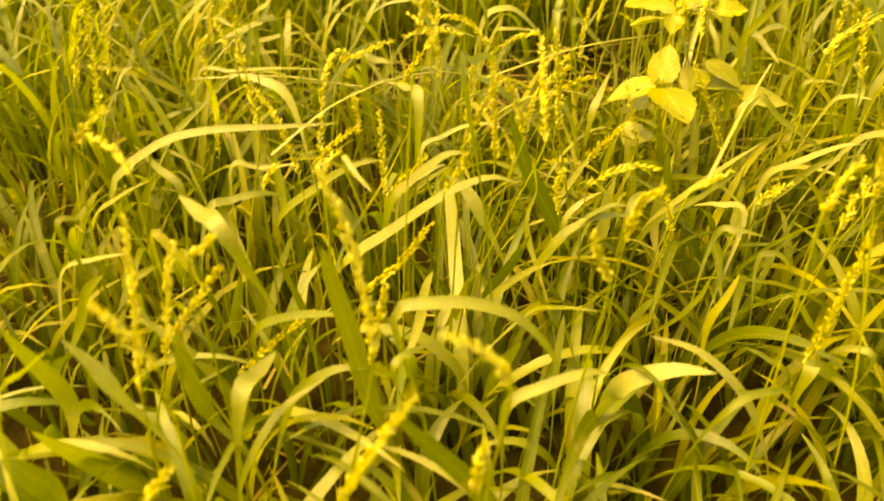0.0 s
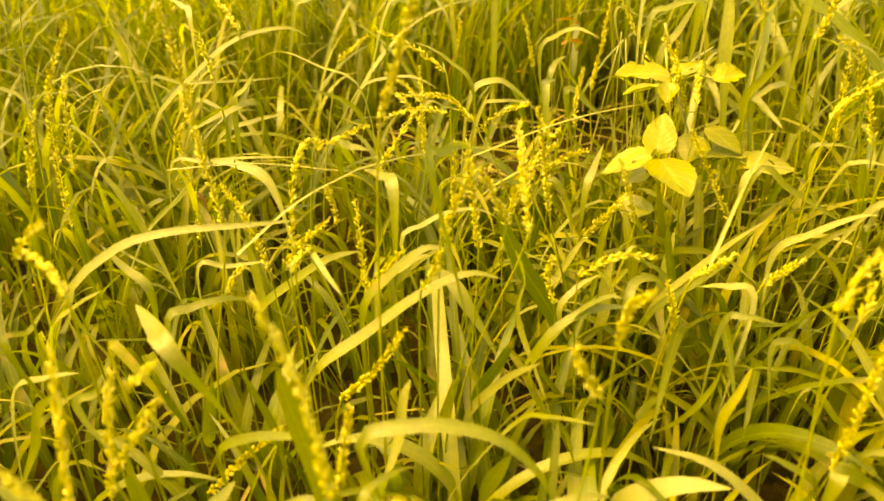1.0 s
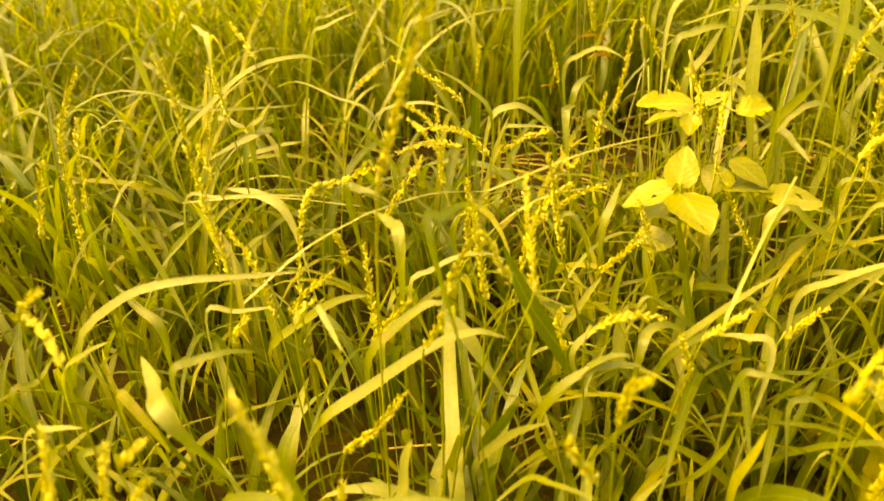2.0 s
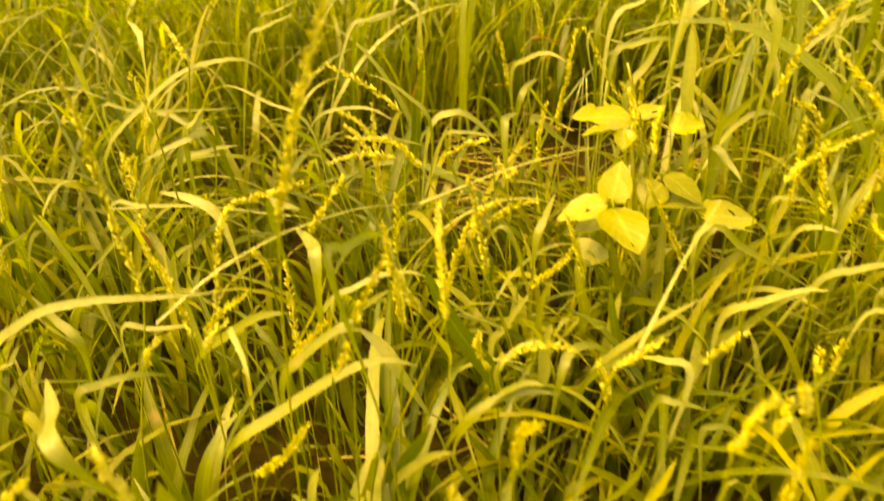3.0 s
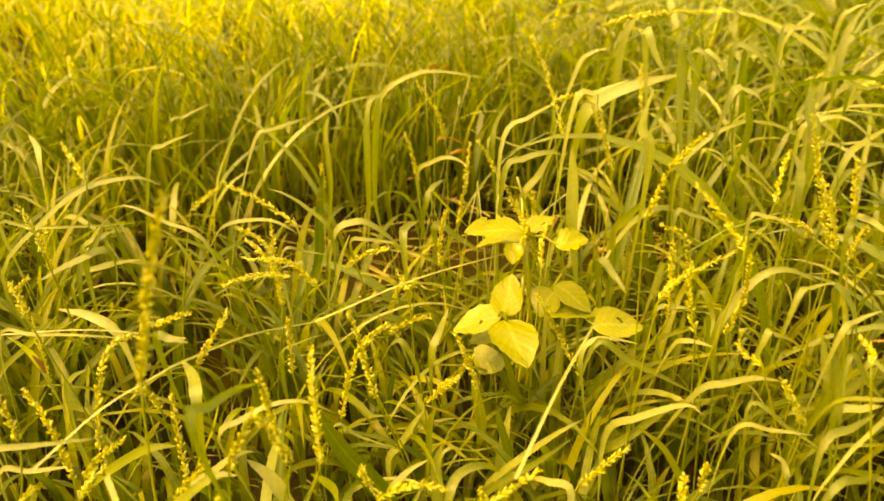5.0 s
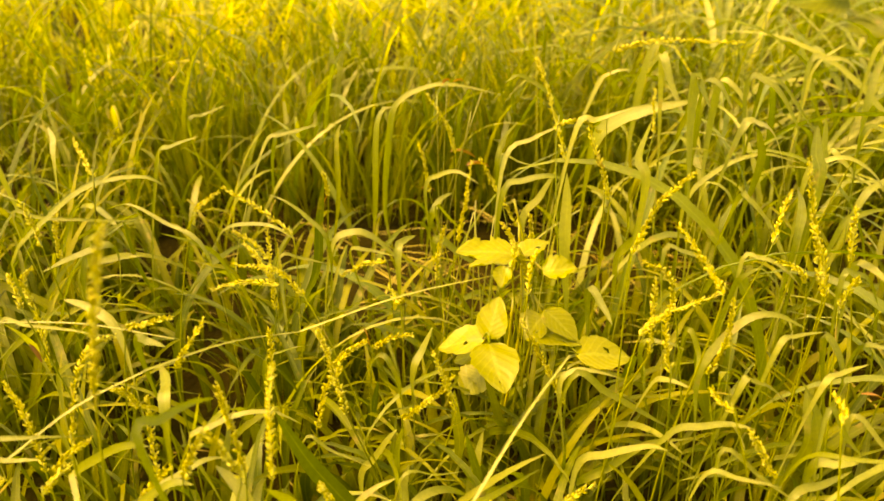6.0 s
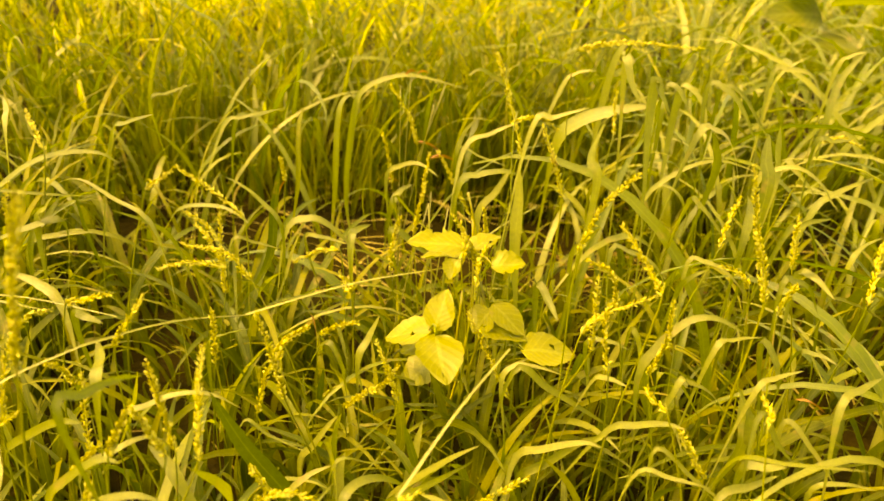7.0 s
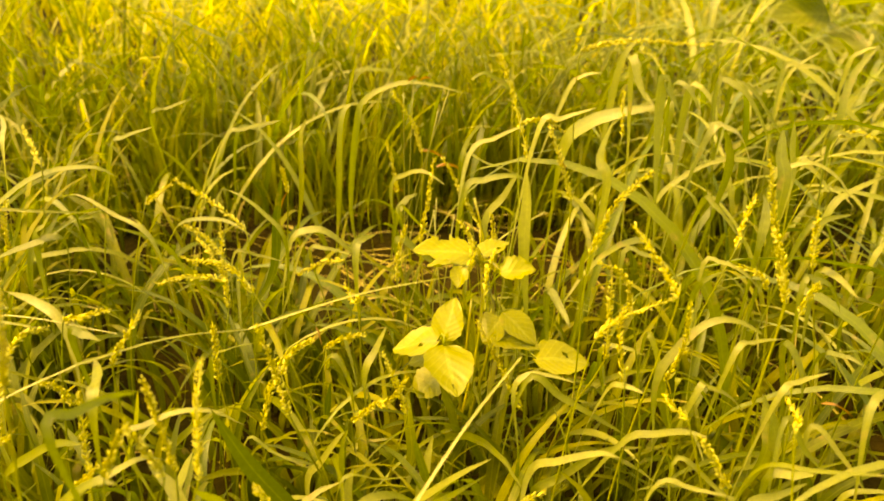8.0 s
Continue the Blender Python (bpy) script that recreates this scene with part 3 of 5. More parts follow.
seed_head((0.381, 0.837), [(0.444, 0.852, 0.354), (0.450, 0.867, 0.380), (0.461, 0.882, 0.400)])
seed_head((0.495, 0.691), [(0.480, 0.758, 0.340), (0.482, 0.752, 0.368), (0.484, 0.746, 0.380)])
seed_head((0.469, 0.569), [(0.438, 0.611, 0.328), (0.441, 0.622, 0.336), (0.436, 0.634, 0.340)])
seed_head((0.397, 0.642), [(0.415, 0.638, 0.246), (0.394, 0.628, 0.282), (0.378, 0.618, 0.310)])
seed_head((0.441, 0.647), [(0.376, 0.655, 0.297), (0.365, 0.662, 0.302), (0.358, 0.668, 0.310)])
seed_head((0.244, 0.674), [(0.244, 0.623, 0.209), (0.258, 0.630, 0.216), (0.272, 0.638, 0.220)])
seed_head((0.326, 0.504), [(0.286, 0.539, 0.260), (0.289, 0.547, 0.268), (0.292, 0.554, 0.270)])
seed_head((0.286, 0.616), [(0.311, 0.570, 0.238), (0.312, 0.568, 0.259), (0.312, 0.566, 0.270)])
seed_head((-0.051, 0.843), [(-0.054, 0.858, 0.324), (-0.093, 0.864, 0.352), (-0.133, 0.871, 0.370)])
seed_head((-0.100, 0.825), [(-0.080, 0.854, 0.226), (-0.083, 0.859, 0.276), (-0.084, 0.864, 0.330)], 3)
seed_head((0.060, 0.775), [(-0.022, 0.784, 0.294), (-0.050, 0.789, 0.318), (-0.098, 0.794, 0.320)], 2)
seed_head((-0.221, 0.851), [(-0.180, 0.890, 0.328), (-0.159, 0.885, 0.346), (-0.141, 0.879, 0.360)])
seed_head((0.120, 0.941), [(0.095, 0.942, 0.229), (0.096, 0.947, 0.267), (0.103, 0.952, 0.300)])
seed_head((0.051, 0.914), [(0.039, 0.911, 0.270), (0.010, 0.914, 0.261), (-0.019, 0.918, 0.240)])
seed_head((-0.063, 0.995), [(-0.048, 0.987, 0.314), (-0.045, 0.971, 0.337), (-0.044, 0.956, 0.359)])
seed_head((-0.188, 0.672), [(-0.166, 0.694, 0.302), (-0.139, 0.686, 0.315), (-0.110, 0.678, 0.330)])
seed_head((-0.015, 0.711), [(-0.040, 0.722, 0.232), (-0.037, 0.718, 0.275), (-0.036, 0.715, 0.300)])
seed_head((-0.352, 0.935), [(-0.376, 0.915, 0.233), (-0.374, 0.914, 0.274), (-0.362, 0.912, 0.310)])
seed_head((-0.341, 0.898), [(-0.284, 0.877, 0.368), (-0.304, 0.894, 0.389), (-0.320, 0.911, 0.400)])
seed_head((0.215, 0.889), [(0.207, 0.862, 0.276), (0.194, 0.857, 0.320), (0.172, 0.852, 0.360)])
seed_head((0.217, 0.834), [(0.186, 0.833, 0.312), (0.188, 0.844, 0.333), (0.180, 0.855, 0.350)])
seed_head((0.195, 0.795), [(0.204, 0.804, 0.302), (0.205, 0.820, 0.325), (0.211, 0.836, 0.340)])
seed_head((0.057, 0.906), [(0.071, 0.844, 0.264), (0.062, 0.852, 0.252), (0.050, 0.860, 0.270)])
seed_head((0.096, 0.687), [(0.033, 0.691, 0.270), (0.041, 0.701, 0.288), (0.059, 0.711, 0.300)])
seed_head((0.161, 0.603), [(0.155, 0.580, 0.146), (0.151, 0.576, 0.197), (0.141, 0.572, 0.235)])
seed_head((0.070, 0.532), [(0.066, 0.531, 0.265), (0.090, 0.525, 0.285), (0.118, 0.519, 0.289)])
seed_head((0.121, 0.553), [(0.146, 0.526, 0.265), (0.164, 0.542, 0.267), (0.186, 0.558, 0.270)])
seed_head((0.040, 0.357), [(0.066, 0.376, 0.280), (0.055, 0.369, 0.302), (0.048, 0.363, 0.324)])
seed_head((0.082, 0.455), [(0.079, 0.420, 0.281), (0.083, 0.408, 0.319), (0.093, 0.396, 0.337)])
seed_head((0.251, 0.491), [(0.235, 0.442, 0.166), (0.244, 0.443, 0.228), (0.249, 0.445, 0.290)])
seed_head((0.193, 0.387), [(0.189, 0.396, 0.325), (0.196, 0.398, 0.346), (0.205, 0.401, 0.360)])
seed_head((0.268, 0.395), [(0.242, 0.443, 0.312), (0.231, 0.427, 0.338), (0.220, 0.411, 0.360)])
seed_head((0.231, 0.488), [(0.233, 0.456, 0.278), (0.239, 0.462, 0.290), (0.242, 0.469, 0.300)])
seed_head((0.194, 0.604), [(0.222, 0.593, 0.220), (0.232, 0.593, 0.230), (0.241, 0.592, 0.240)])
seed_head((-0.057, 0.503), [(-0.048, 0.500, 0.271), (-0.036, 0.495, 0.292), (-0.031, 0.489, 0.310)])
seed_head((-0.043, 0.495), [(-0.034, 0.519, 0.304), (-0.023, 0.517, 0.328), (-0.008, 0.516, 0.360)])
seed_head((-0.048, 0.509), [(0.013, 0.513, 0.317), (0.004, 0.511, 0.340), (-0.005, 0.509, 0.360)])
seed_head((0.085, 0.699), [(0.050, 0.657, 0.256), (0.044, 0.645, 0.312), (0.037, 0.633, 0.360)])
seed_head((-0.137, 0.652), [(-0.141, 0.650, 0.245), (-0.139, 0.631, 0.279), (-0.137, 0.611, 0.300)])
seed_head((-0.219, 0.452), [(-0.223, 0.463, 0.099), (-0.183, 0.452, 0.149), (-0.146, 0.442, 0.190)])
seed_head((-0.131, 0.489), [(-0.113, 0.488, 0.177), (-0.080, 0.471, 0.221), (-0.054, 0.453, 0.270)])
seed_head((-0.128, 0.391), [(-0.089, 0.373, 0.203), (-0.082, 0.374, 0.237), (-0.076, 0.375, 0.270)])
seed_head((-0.106, 0.287), [(-0.074, 0.309, 0.269), (-0.083, 0.317, 0.330), (-0.101, 0.324, 0.380)])
seed_head((-0.012, 0.300), [(0.002, 0.247, 0.308), (-0.008, 0.246, 0.327), (-0.031, 0.245, 0.340)])
seed_head((-0.264, 0.339), [(-0.230, 0.363, 0.202), (-0.218, 0.365, 0.263), (-0.208, 0.367, 0.300)])
seed_head((-0.149, 0.339), [(-0.211, 0.344, 0.241), (-0.188, 0.344, 0.274), (-0.170, 0.343, 0.300)])
seed_head((-0.184, 0.355), [(-0.196, 0.357, 0.294), (-0.185, 0.359, 0.304), (-0.176, 0.360, 0.310)])
seed_head((-0.231, 0.318), [(-0.216, 0.303, 0.231), (-0.218, 0.326, 0.288), (-0.225, 0.349, 0.330)])
seed_head((-0.153, 0.225), [(-0.176, 0.261, 0.291), (-0.190, 0.262, 0.315), (-0.205, 0.264, 0.330)])
seed_head((-0.237, 0.390), [(-0.239, 0.394, 0.332), (-0.257, 0.411, 0.339), (-0.282, 0.429, 0.340)])
seed_head((-0.332, 0.468), [(-0.304, 0.448, 0.324), (-0.284, 0.438, 0.346), (-0.264, 0.429, 0.360)])
seed_head((-0.353, 0.679), [(-0.375, 0.646, 0.296), (-0.373, 0.656, 0.352), (-0.371, 0.666, 0.380)])
seed_head((-0.360, 0.582), [(-0.359, 0.559, 0.318), (-0.354, 0.566, 0.350), (-0.347, 0.573, 0.380)])
seed_head((-0.206, 0.542), [(-0.201, 0.522, 0.249), (-0.195, 0.528, 0.262), (-0.188, 0.534, 0.270)])
seed_head((-0.141, 0.503), [(-0.147, 0.518, 0.273), (-0.144, 0.531, 0.277), (-0.137, 0.544, 0.280)])
seed_head((-0.222, 0.704), [(-0.281, 0.712, 0.299), (-0.289, 0.719, 0.314), (-0.296, 0.726, 0.330)])
seed_head((-0.274, 0.787), [(-0.271, 0.750, 0.349), (-0.275, 0.749, 0.377), (-0.282, 0.748, 0.400)])
seed_head((0.067, 0.647), [(0.054, 0.606, 0.191), (0.047, 0.587, 0.232), (0.050, 0.569, 0.260)])
seed_head((-0.049, 0.269), [(-0.087, 0.251, 0.211), (-0.065, 0.243, 0.262), (-0.042, 0.235, 0.310)])
seed_head((-0.192, 0.202), [(-0.194, 0.246, 0.207), (-0.181, 0.240, 0.230), (-0.168, 0.235, 0.250)])
seed_head((0.043, 0.233), [(-0.012, 0.258, 0.218), (-0.011, 0.253, 0.248), (-0.008, 0.247, 0.270)])
seed_head((0.559, 0.800), [(0.563, 0.776, 0.352), (0.569, 0.795, 0.379), (0.575, 0.813, 0.400)])
seed_head((0.492, 0.970), [(0.564, 0.987, 0.432), (0.581, 0.987, 0.440), (0.609, 0.987, 0.432)])
seed_head((-0.240, 0.518), [(-0.208, 0.559, 0.290), (-0.217, 0.560, 0.361), (-0.221, 0.562, 0.424), (-0.227, 0.563, 0.460)])
seed_head((-0.496, 0.745), [(-0.466, 0.797, 0.464), (-0.432, 0.800, 0.484), (-0.374, 0.804, 0.500)])
seed_head((-0.379, 0.644), [(-0.401, 0.657, 0.236), (-0.388, 0.652, 0.337), (-0.373, 0.648, 0.384), (-0.342, 0.643, 0.430)])
grass_blade((-0.377, 0.864), [(-0.404, 0.866, 0.255), (-0.340, 0.875, 0.323), (-0.291, 0.883, 0.357), (-0.236, 0.891, 0.367), (-0.210, 0.899, 0.353)], 0.0084)
grass_blade((-0.300, 0.878), [(-0.272, 0.873, 0.280), (-0.308, 0.853, 0.281), (-0.347, 0.833, 0.265)], 0.0095)
grass_blade((-0.122, 0.844), [(-0.144, 0.831, 0.311), (-0.192, 0.842, 0.336), (-0.233, 0.852, 0.350), (-0.267, 0.862, 0.338)], 0.0082)
grass_blade((-0.297, 0.851), [(-0.300, 0.863, 0.280), (-0.280, 0.855, 0.309), (-0.263, 0.847, 0.330)], 0.0097)
grass_blade((-0.443, 0.919), [(-0.398, 0.965, 0.239), (-0.378, 0.960, 0.278), (-0.355, 0.954, 0.300)], 0.0064)
grass_blade((-0.278, 0.912), [(-0.238, 0.938, 0.365), (-0.214, 0.929, 0.389), (-0.173, 0.921, 0.408)], 0.0083)
grass_blade((-0.312, 1.247), [(-0.302, 1.163, 0.330), (-0.279, 1.174, 0.345), (-0.243, 1.186, 0.360)], 0.0055)
grass_blade((-0.173, 1.107), [(-0.147, 1.088, 0.342), (-0.123, 1.104, 0.352), (-0.091, 1.120, 0.360)], 0.0066)
grass_blade((-0.039, 0.938), [(-0.027, 0.906, 0.287), (-0.054, 0.910, 0.321), (-0.079, 0.914, 0.337), (-0.101, 0.918, 0.343)], 0.0055)
grass_blade((-0.282, 0.965), [(-0.183, 0.939, 0.258), (-0.159, 0.932, 0.288), (-0.122, 0.925, 0.299), (-0.094, 0.918, 0.300), (-0.067, 0.911, 0.288)], 0.0086)
grass_blade((-0.106, 0.892), [(-0.158, 0.908, 0.248), (-0.183, 0.897, 0.282), (-0.225, 0.886, 0.300)], 0.0057)
grass_blade((-0.097, 0.894), [(-0.151, 0.920, 0.225), (-0.175, 0.900, 0.252), (-0.192, 0.879, 0.270)], 0.0100, GREEN_SHADED_GRASS)
grass_blade((-0.372, 0.891), [(-0.404, 0.888, 0.306), (-0.366, 0.890, 0.306), (-0.294, 0.893, 0.307), (-0.243, 0.895, 0.310)], 0.0043)
grass_blade((-0.347, 0.910), [(-0.334, 0.884, 0.236), (-0.281, 0.882, 0.262), (-0.245, 0.881, 0.270)], 0.0073)
grass_blade((-0.281, 0.980), [(-0.299, 0.958, 0.211), (-0.297, 0.944, 0.267), (-0.292, 0.930, 0.300)], 0.0107, GREEN_SHADED_GRASS)
grass_blade((-0.356, 0.876), [(-0.353, 0.916, 0.367), (-0.377, 0.957, 0.378), (-0.409, 0.998, 0.380)], 0.0083)
grass_blade((-0.020, 1.081), [(-0.007, 1.075, 0.261), (-0.005, 1.084, 0.362), (0.002, 1.092, 0.392), (0.017, 1.101, 0.395)], 0.0095)
grass_blade((0.021, 1.139), [(-0.011, 1.159, 0.214), (-0.001, 1.160, 0.345), (0.014, 1.161, 0.385), (0.058, 1.162, 0.408), (0.096, 1.163, 0.410), (0.158, 1.164, 0.399)], 0.0092)
grass_blade((-0.137, 0.912), [(-0.057, 0.938, 0.224), (-0.046, 0.937, 0.301), (-0.037, 0.935, 0.359)], 0.0124, GREEN_SHADED_GRASS)
grass_blade((-0.078, 1.049), [(-0.059, 1.078, 0.268), (-0.065, 1.105, 0.339), (-0.064, 1.132, 0.360)], 0.0075, GREEN_SHADED_GRASS)
grass_blade((0.017, 1.217), [(0.005, 1.205, 0.203), (0.023, 1.183, 0.277), (0.016, 1.162, 0.340)], 0.0034)
grass_blade((0.071, 1.126), [(0.057, 1.114, 0.274), (0.078, 1.100, 0.302), (0.105, 1.086, 0.315), (0.136, 1.072, 0.304)], 0.0072)
grass_blade((0.047, 1.140), [(0.069, 1.092, 0.241), (0.079, 1.105, 0.263), (0.095, 1.118, 0.270)], 0.0100)
grass_blade((0.159, 0.911), [(0.169, 0.928, 0.353), (0.192, 0.933, 0.372), (0.221, 0.938, 0.378), (0.240, 0.943, 0.371)], 0.0081)
grass_blade((0.213, 0.962), [(0.193, 0.969, 0.298), (0.212, 0.964, 0.340), (0.229, 0.960, 0.378)], 0.0097)
grass_blade((0.175, 1.055), [(0.159, 1.020, 0.340), (0.163, 1.039, 0.377), (0.181, 1.058, 0.400)], 0.0068, GREEN_SHADED_GRASS)
grass_blade((0.157, 0.903), [(0.168, 0.964, 0.379), (0.200, 0.978, 0.406), (0.233, 0.992, 0.420)], 0.0064)
grass_blade((0.264, 0.859), [(0.240, 0.856, 0.327), (0.238, 0.861, 0.383), (0.235, 0.866, 0.413)], 0.0135)
grass_blade((-0.055, 0.924), [(-0.033, 0.937, 0.268), (-0.007, 0.943, 0.288), (0.017, 0.949, 0.279), (0.052, 0.956, 0.242)], 0.0100)
grass_blade((0.016, 0.978), [(-0.018, 0.968, 0.242), (0.005, 0.952, 0.260), (0.045, 0.936, 0.263)], 0.0058)
grass_blade((-0.073, 0.929), [(-0.030, 0.931, 0.220), (-0.019, 0.923, 0.256), (-0.007, 0.914, 0.288)], 0.0083)
grass_blade((0.070, 0.865), [(0.056, 0.894, 0.285), (0.057, 0.919, 0.292), (0.069, 0.944, 0.289)], 0.0099)
grass_blade((0.117, 1.064), [(0.080, 1.042, 0.280), (0.101, 1.067, 0.250), (0.134, 1.092, 0.202)], 0.0039)
grass_blade((0.111, 1.000), [(0.086, 0.988, 0.260), (0.118, 1.002, 0.235), (0.145, 1.016, 0.209)], 0.0104)
grass_blade((-0.113, 0.929), [(-0.083, 0.888, 0.274), (-0.060, 0.902, 0.270), (-0.034, 0.916, 0.257)], 0.0042)
grass_blade((0.205, 1.035), [(0.154, 1.097, 0.330), (0.188, 1.101, 0.327), (0.228, 1.105, 0.315)], 0.0040)
grass_blade((0.355, 1.096), [(0.336, 1.108, 0.289), (0.370, 1.114, 0.339), (0.414, 1.120, 0.353), (0.455, 1.126, 0.339), (0.493, 1.132, 0.300)], 0.0059, GREEN_SHADED_GRASS)
grass_blade((0.407, 1.058), [(0.395, 1.042, 0.306), (0.431, 1.048, 0.355), (0.478, 1.053, 0.375), (0.530, 1.058, 0.364)], 0.0072)
grass_blade((0.277, 1.214), [(0.289, 1.182, 0.327), (0.316, 1.176, 0.367), (0.360, 1.169, 0.389), (0.419, 1.163, 0.406)], 0.0224)
grass_blade((0.423, 1.153), [(0.417, 1.157, 0.406), (0.406, 1.179, 0.370), (0.402, 1.202, 0.328)], 0.0120)
grass_blade((0.414, 1.002), [(0.382, 1.034, 0.413), (0.380, 1.036, 0.470), (0.389, 1.038, 0.456), (0.406, 1.041, 0.431)], 0.0135)
grass_blade((0.441, 1.134), [(0.437, 1.164, 0.350), (0.435, 1.153, 0.424), (0.440, 1.141, 0.440), (0.462, 1.129, 0.422), (0.472, 1.118, 0.394)], 0.0101)
grass_blade((0.468, 1.098), [(0.467, 1.082, 0.434), (0.471, 1.077, 0.460), (0.491, 1.072, 0.454), (0.523, 1.067, 0.417), (0.543, 1.062, 0.396)], 0.0064)
grass_blade((0.381, 1.083), [(0.357, 1.132, 0.452), (0.356, 1.119, 0.470), (0.366, 1.106, 0.443), (0.379, 1.094, 0.423)], 0.0113)
grass_blade((0.383, 0.984), [(0.437, 1.024, 0.409), (0.460, 1.029, 0.420), (0.480, 1.034, 0.406), (0.499, 1.039, 0.369), (0.516, 1.043, 0.311)], 0.0116)
grass_blade((0.478, 0.867), [(0.488, 0.894, 0.398), (0.482, 0.905, 0.434), (0.481, 0.916, 0.460)], 0.0138)
grass_blade((0.500, 0.939), [(0.491, 0.939, 0.391), (0.506, 0.935, 0.414), (0.527, 0.931, 0.420), (0.552, 0.927, 0.407), (0.568, 0.923, 0.388)], 0.0072)
grass_blade((0.579, 0.961), [(0.554, 0.982, 0.422), (0.575, 0.982, 0.437), (0.591, 0.981, 0.440)], 0.0062)
grass_blade((0.393, 0.939), [(0.413, 0.902, 0.372), (0.427, 0.894, 0.380), (0.464, 0.886, 0.343)], 0.0082)
grass_blade((0.360, 0.793), [(0.328, 0.798, 0.359), (0.349, 0.810, 0.361), (0.377, 0.822, 0.344), (0.398, 0.833, 0.311)], 0.0055)
grass_blade((0.426, 0.806), [(0.406, 0.817, 0.345), (0.423, 0.815, 0.357), (0.445, 0.813, 0.349), (0.466, 0.811, 0.330)], 0.0051)
grass_blade((0.502, 0.756), [(0.485, 0.780, 0.353), (0.500, 0.790, 0.360), (0.519, 0.800, 0.349), (0.539, 0.809, 0.317)], 0.0064)
grass_blade((0.382, 0.992), [(0.388, 0.940, 0.364), (0.397, 0.939, 0.380), (0.415, 0.938, 0.370), (0.430, 0.937, 0.343)], 0.0063)
grass_blade((0.456, 0.835), [(0.463, 0.848, 0.366), (0.477, 0.894, 0.382), (0.486, 0.939, 0.380)], 0.0109)
grass_blade((0.325, 1.037), [(0.320, 1.025, 0.228), (0.324, 0.985, 0.272), (0.338, 0.945, 0.320)], 0.0143)
grass_blade((0.286, 0.796), [(0.267, 0.837, 0.290), (0.281, 0.818, 0.287), (0.291, 0.799, 0.278)], 0.0089)
grass_blade((-0.439, 0.803), [(-0.427, 0.839, 0.133), (-0.374, 0.835, 0.183), (-0.327, 0.831, 0.228)], 0.0089)
grass_blade((-0.209, 0.765), [(-0.252, 0.811, 0.209), (-0.289, 0.826, 0.228), (-0.335, 0.841, 0.228)], 0.0120)
grass_blade((-0.312, 0.782), [(-0.328, 0.776, 0.192), (-0.321, 0.752, 0.235), (-0.319, 0.727, 0.270)], 0.0067)
grass_blade((-0.347, 0.729), [(-0.325, 0.728, 0.268), (-0.281, 0.714, 0.280), (-0.233, 0.700, 0.290), (-0.173, 0.686, 0.296)], 0.0038)
grass_blade((-0.114, 0.670), [(-0.135, 0.658, 0.309), (-0.122, 0.655, 0.318), (-0.105, 0.652, 0.316)], 0.0075)
grass_blade((0.005, 0.493), [(-0.035, 0.479, 0.373), (-0.030, 0.500, 0.375), (-0.019, 0.520, 0.373), (-0.012, 0.541, 0.361)], 0.0068)
grass_blade((-0.043, 0.629), [(-0.077, 0.611, 0.245), (-0.058, 0.620, 0.260), (-0.035, 0.630, 0.268), (-0.009, 0.639, 0.265), (0.015, 0.648, 0.245)], 0.0079)
grass_blade((-0.222, 0.659), [(-0.232, 0.653, 0.141), (-0.181, 0.639, 0.193), (-0.144, 0.624, 0.224), (-0.113, 0.610, 0.240)], 0.0109)
grass_blade((-0.096, 0.575), [(-0.093, 0.565, 0.226), (-0.074, 0.584, 0.238), (-0.056, 0.603, 0.240), (-0.040, 0.622, 0.221)], 0.0084)
grass_blade((0.035, 0.598), [(-0.020, 0.594, 0.195), (-0.035, 0.600, 0.217), (-0.055, 0.606, 0.230)], 0.0128)
grass_blade((-0.216, 0.645), [(-0.226, 0.657, 0.160), (-0.227, 0.653, 0.199), (-0.228, 0.648, 0.230)], 0.0121)
grass_blade((-0.251, 0.577), [(-0.243, 0.570, 0.243), (-0.217, 0.573, 0.245), (-0.178, 0.576, 0.250)], 0.0049)
grass_blade((-0.084, 0.574), [(-0.076, 0.583, 0.305), (-0.090, 0.616, 0.307), (-0.113, 0.650, 0.300)], 0.0108)
grass_blade((-0.255, 0.687), [(-0.271, 0.721, 0.203), (-0.257, 0.717, 0.228), (-0.239, 0.714, 0.240)], 0.0064)
grass_blade((0.068, 0.658), [(0.059, 0.638, 0.151), (0.024, 0.626, 0.222), (0.001, 0.614, 0.290)], 0.0179, GREEN_SHADED_GRASS)
grass_blade((-0.014, 0.631), [(0.009, 0.657, 0.220), (0.034, 0.656, 0.211), (0.072, 0.655, 0.196)], 0.0033)
grass_blade((0.100, 0.631), [(0.061, 0.624, 0.166), (0.076, 0.633, 0.190), (0.098, 0.642, 0.200)], 0.0066)
grass_blade((0.063, 0.659), [(0.053, 0.688, 0.149), (0.065, 0.691, 0.170), (0.080, 0.693, 0.197), (0.089, 0.695, 0.210)], 0.0080)
grass_blade((0.087, 0.666), [(0.096, 0.655, 0.193), (0.099, 0.649, 0.234), (0.105, 0.644, 0.260)], 0.0078)
grass_blade((0.065, 0.679), [(0.102, 0.645, 0.145), (0.103, 0.645, 0.186), (0.108, 0.644, 0.215)], 0.0119)
grass_blade((0.104, 0.601), [(0.115, 0.595, 0.198), (0.124, 0.614, 0.209), (0.144, 0.634, 0.200), (0.165, 0.654, 0.172)], 0.0087)
grass_blade((0.186, 0.638), [(0.163, 0.684, 0.133), (0.166, 0.688, 0.181), (0.171, 0.693, 0.220)], 0.0114)
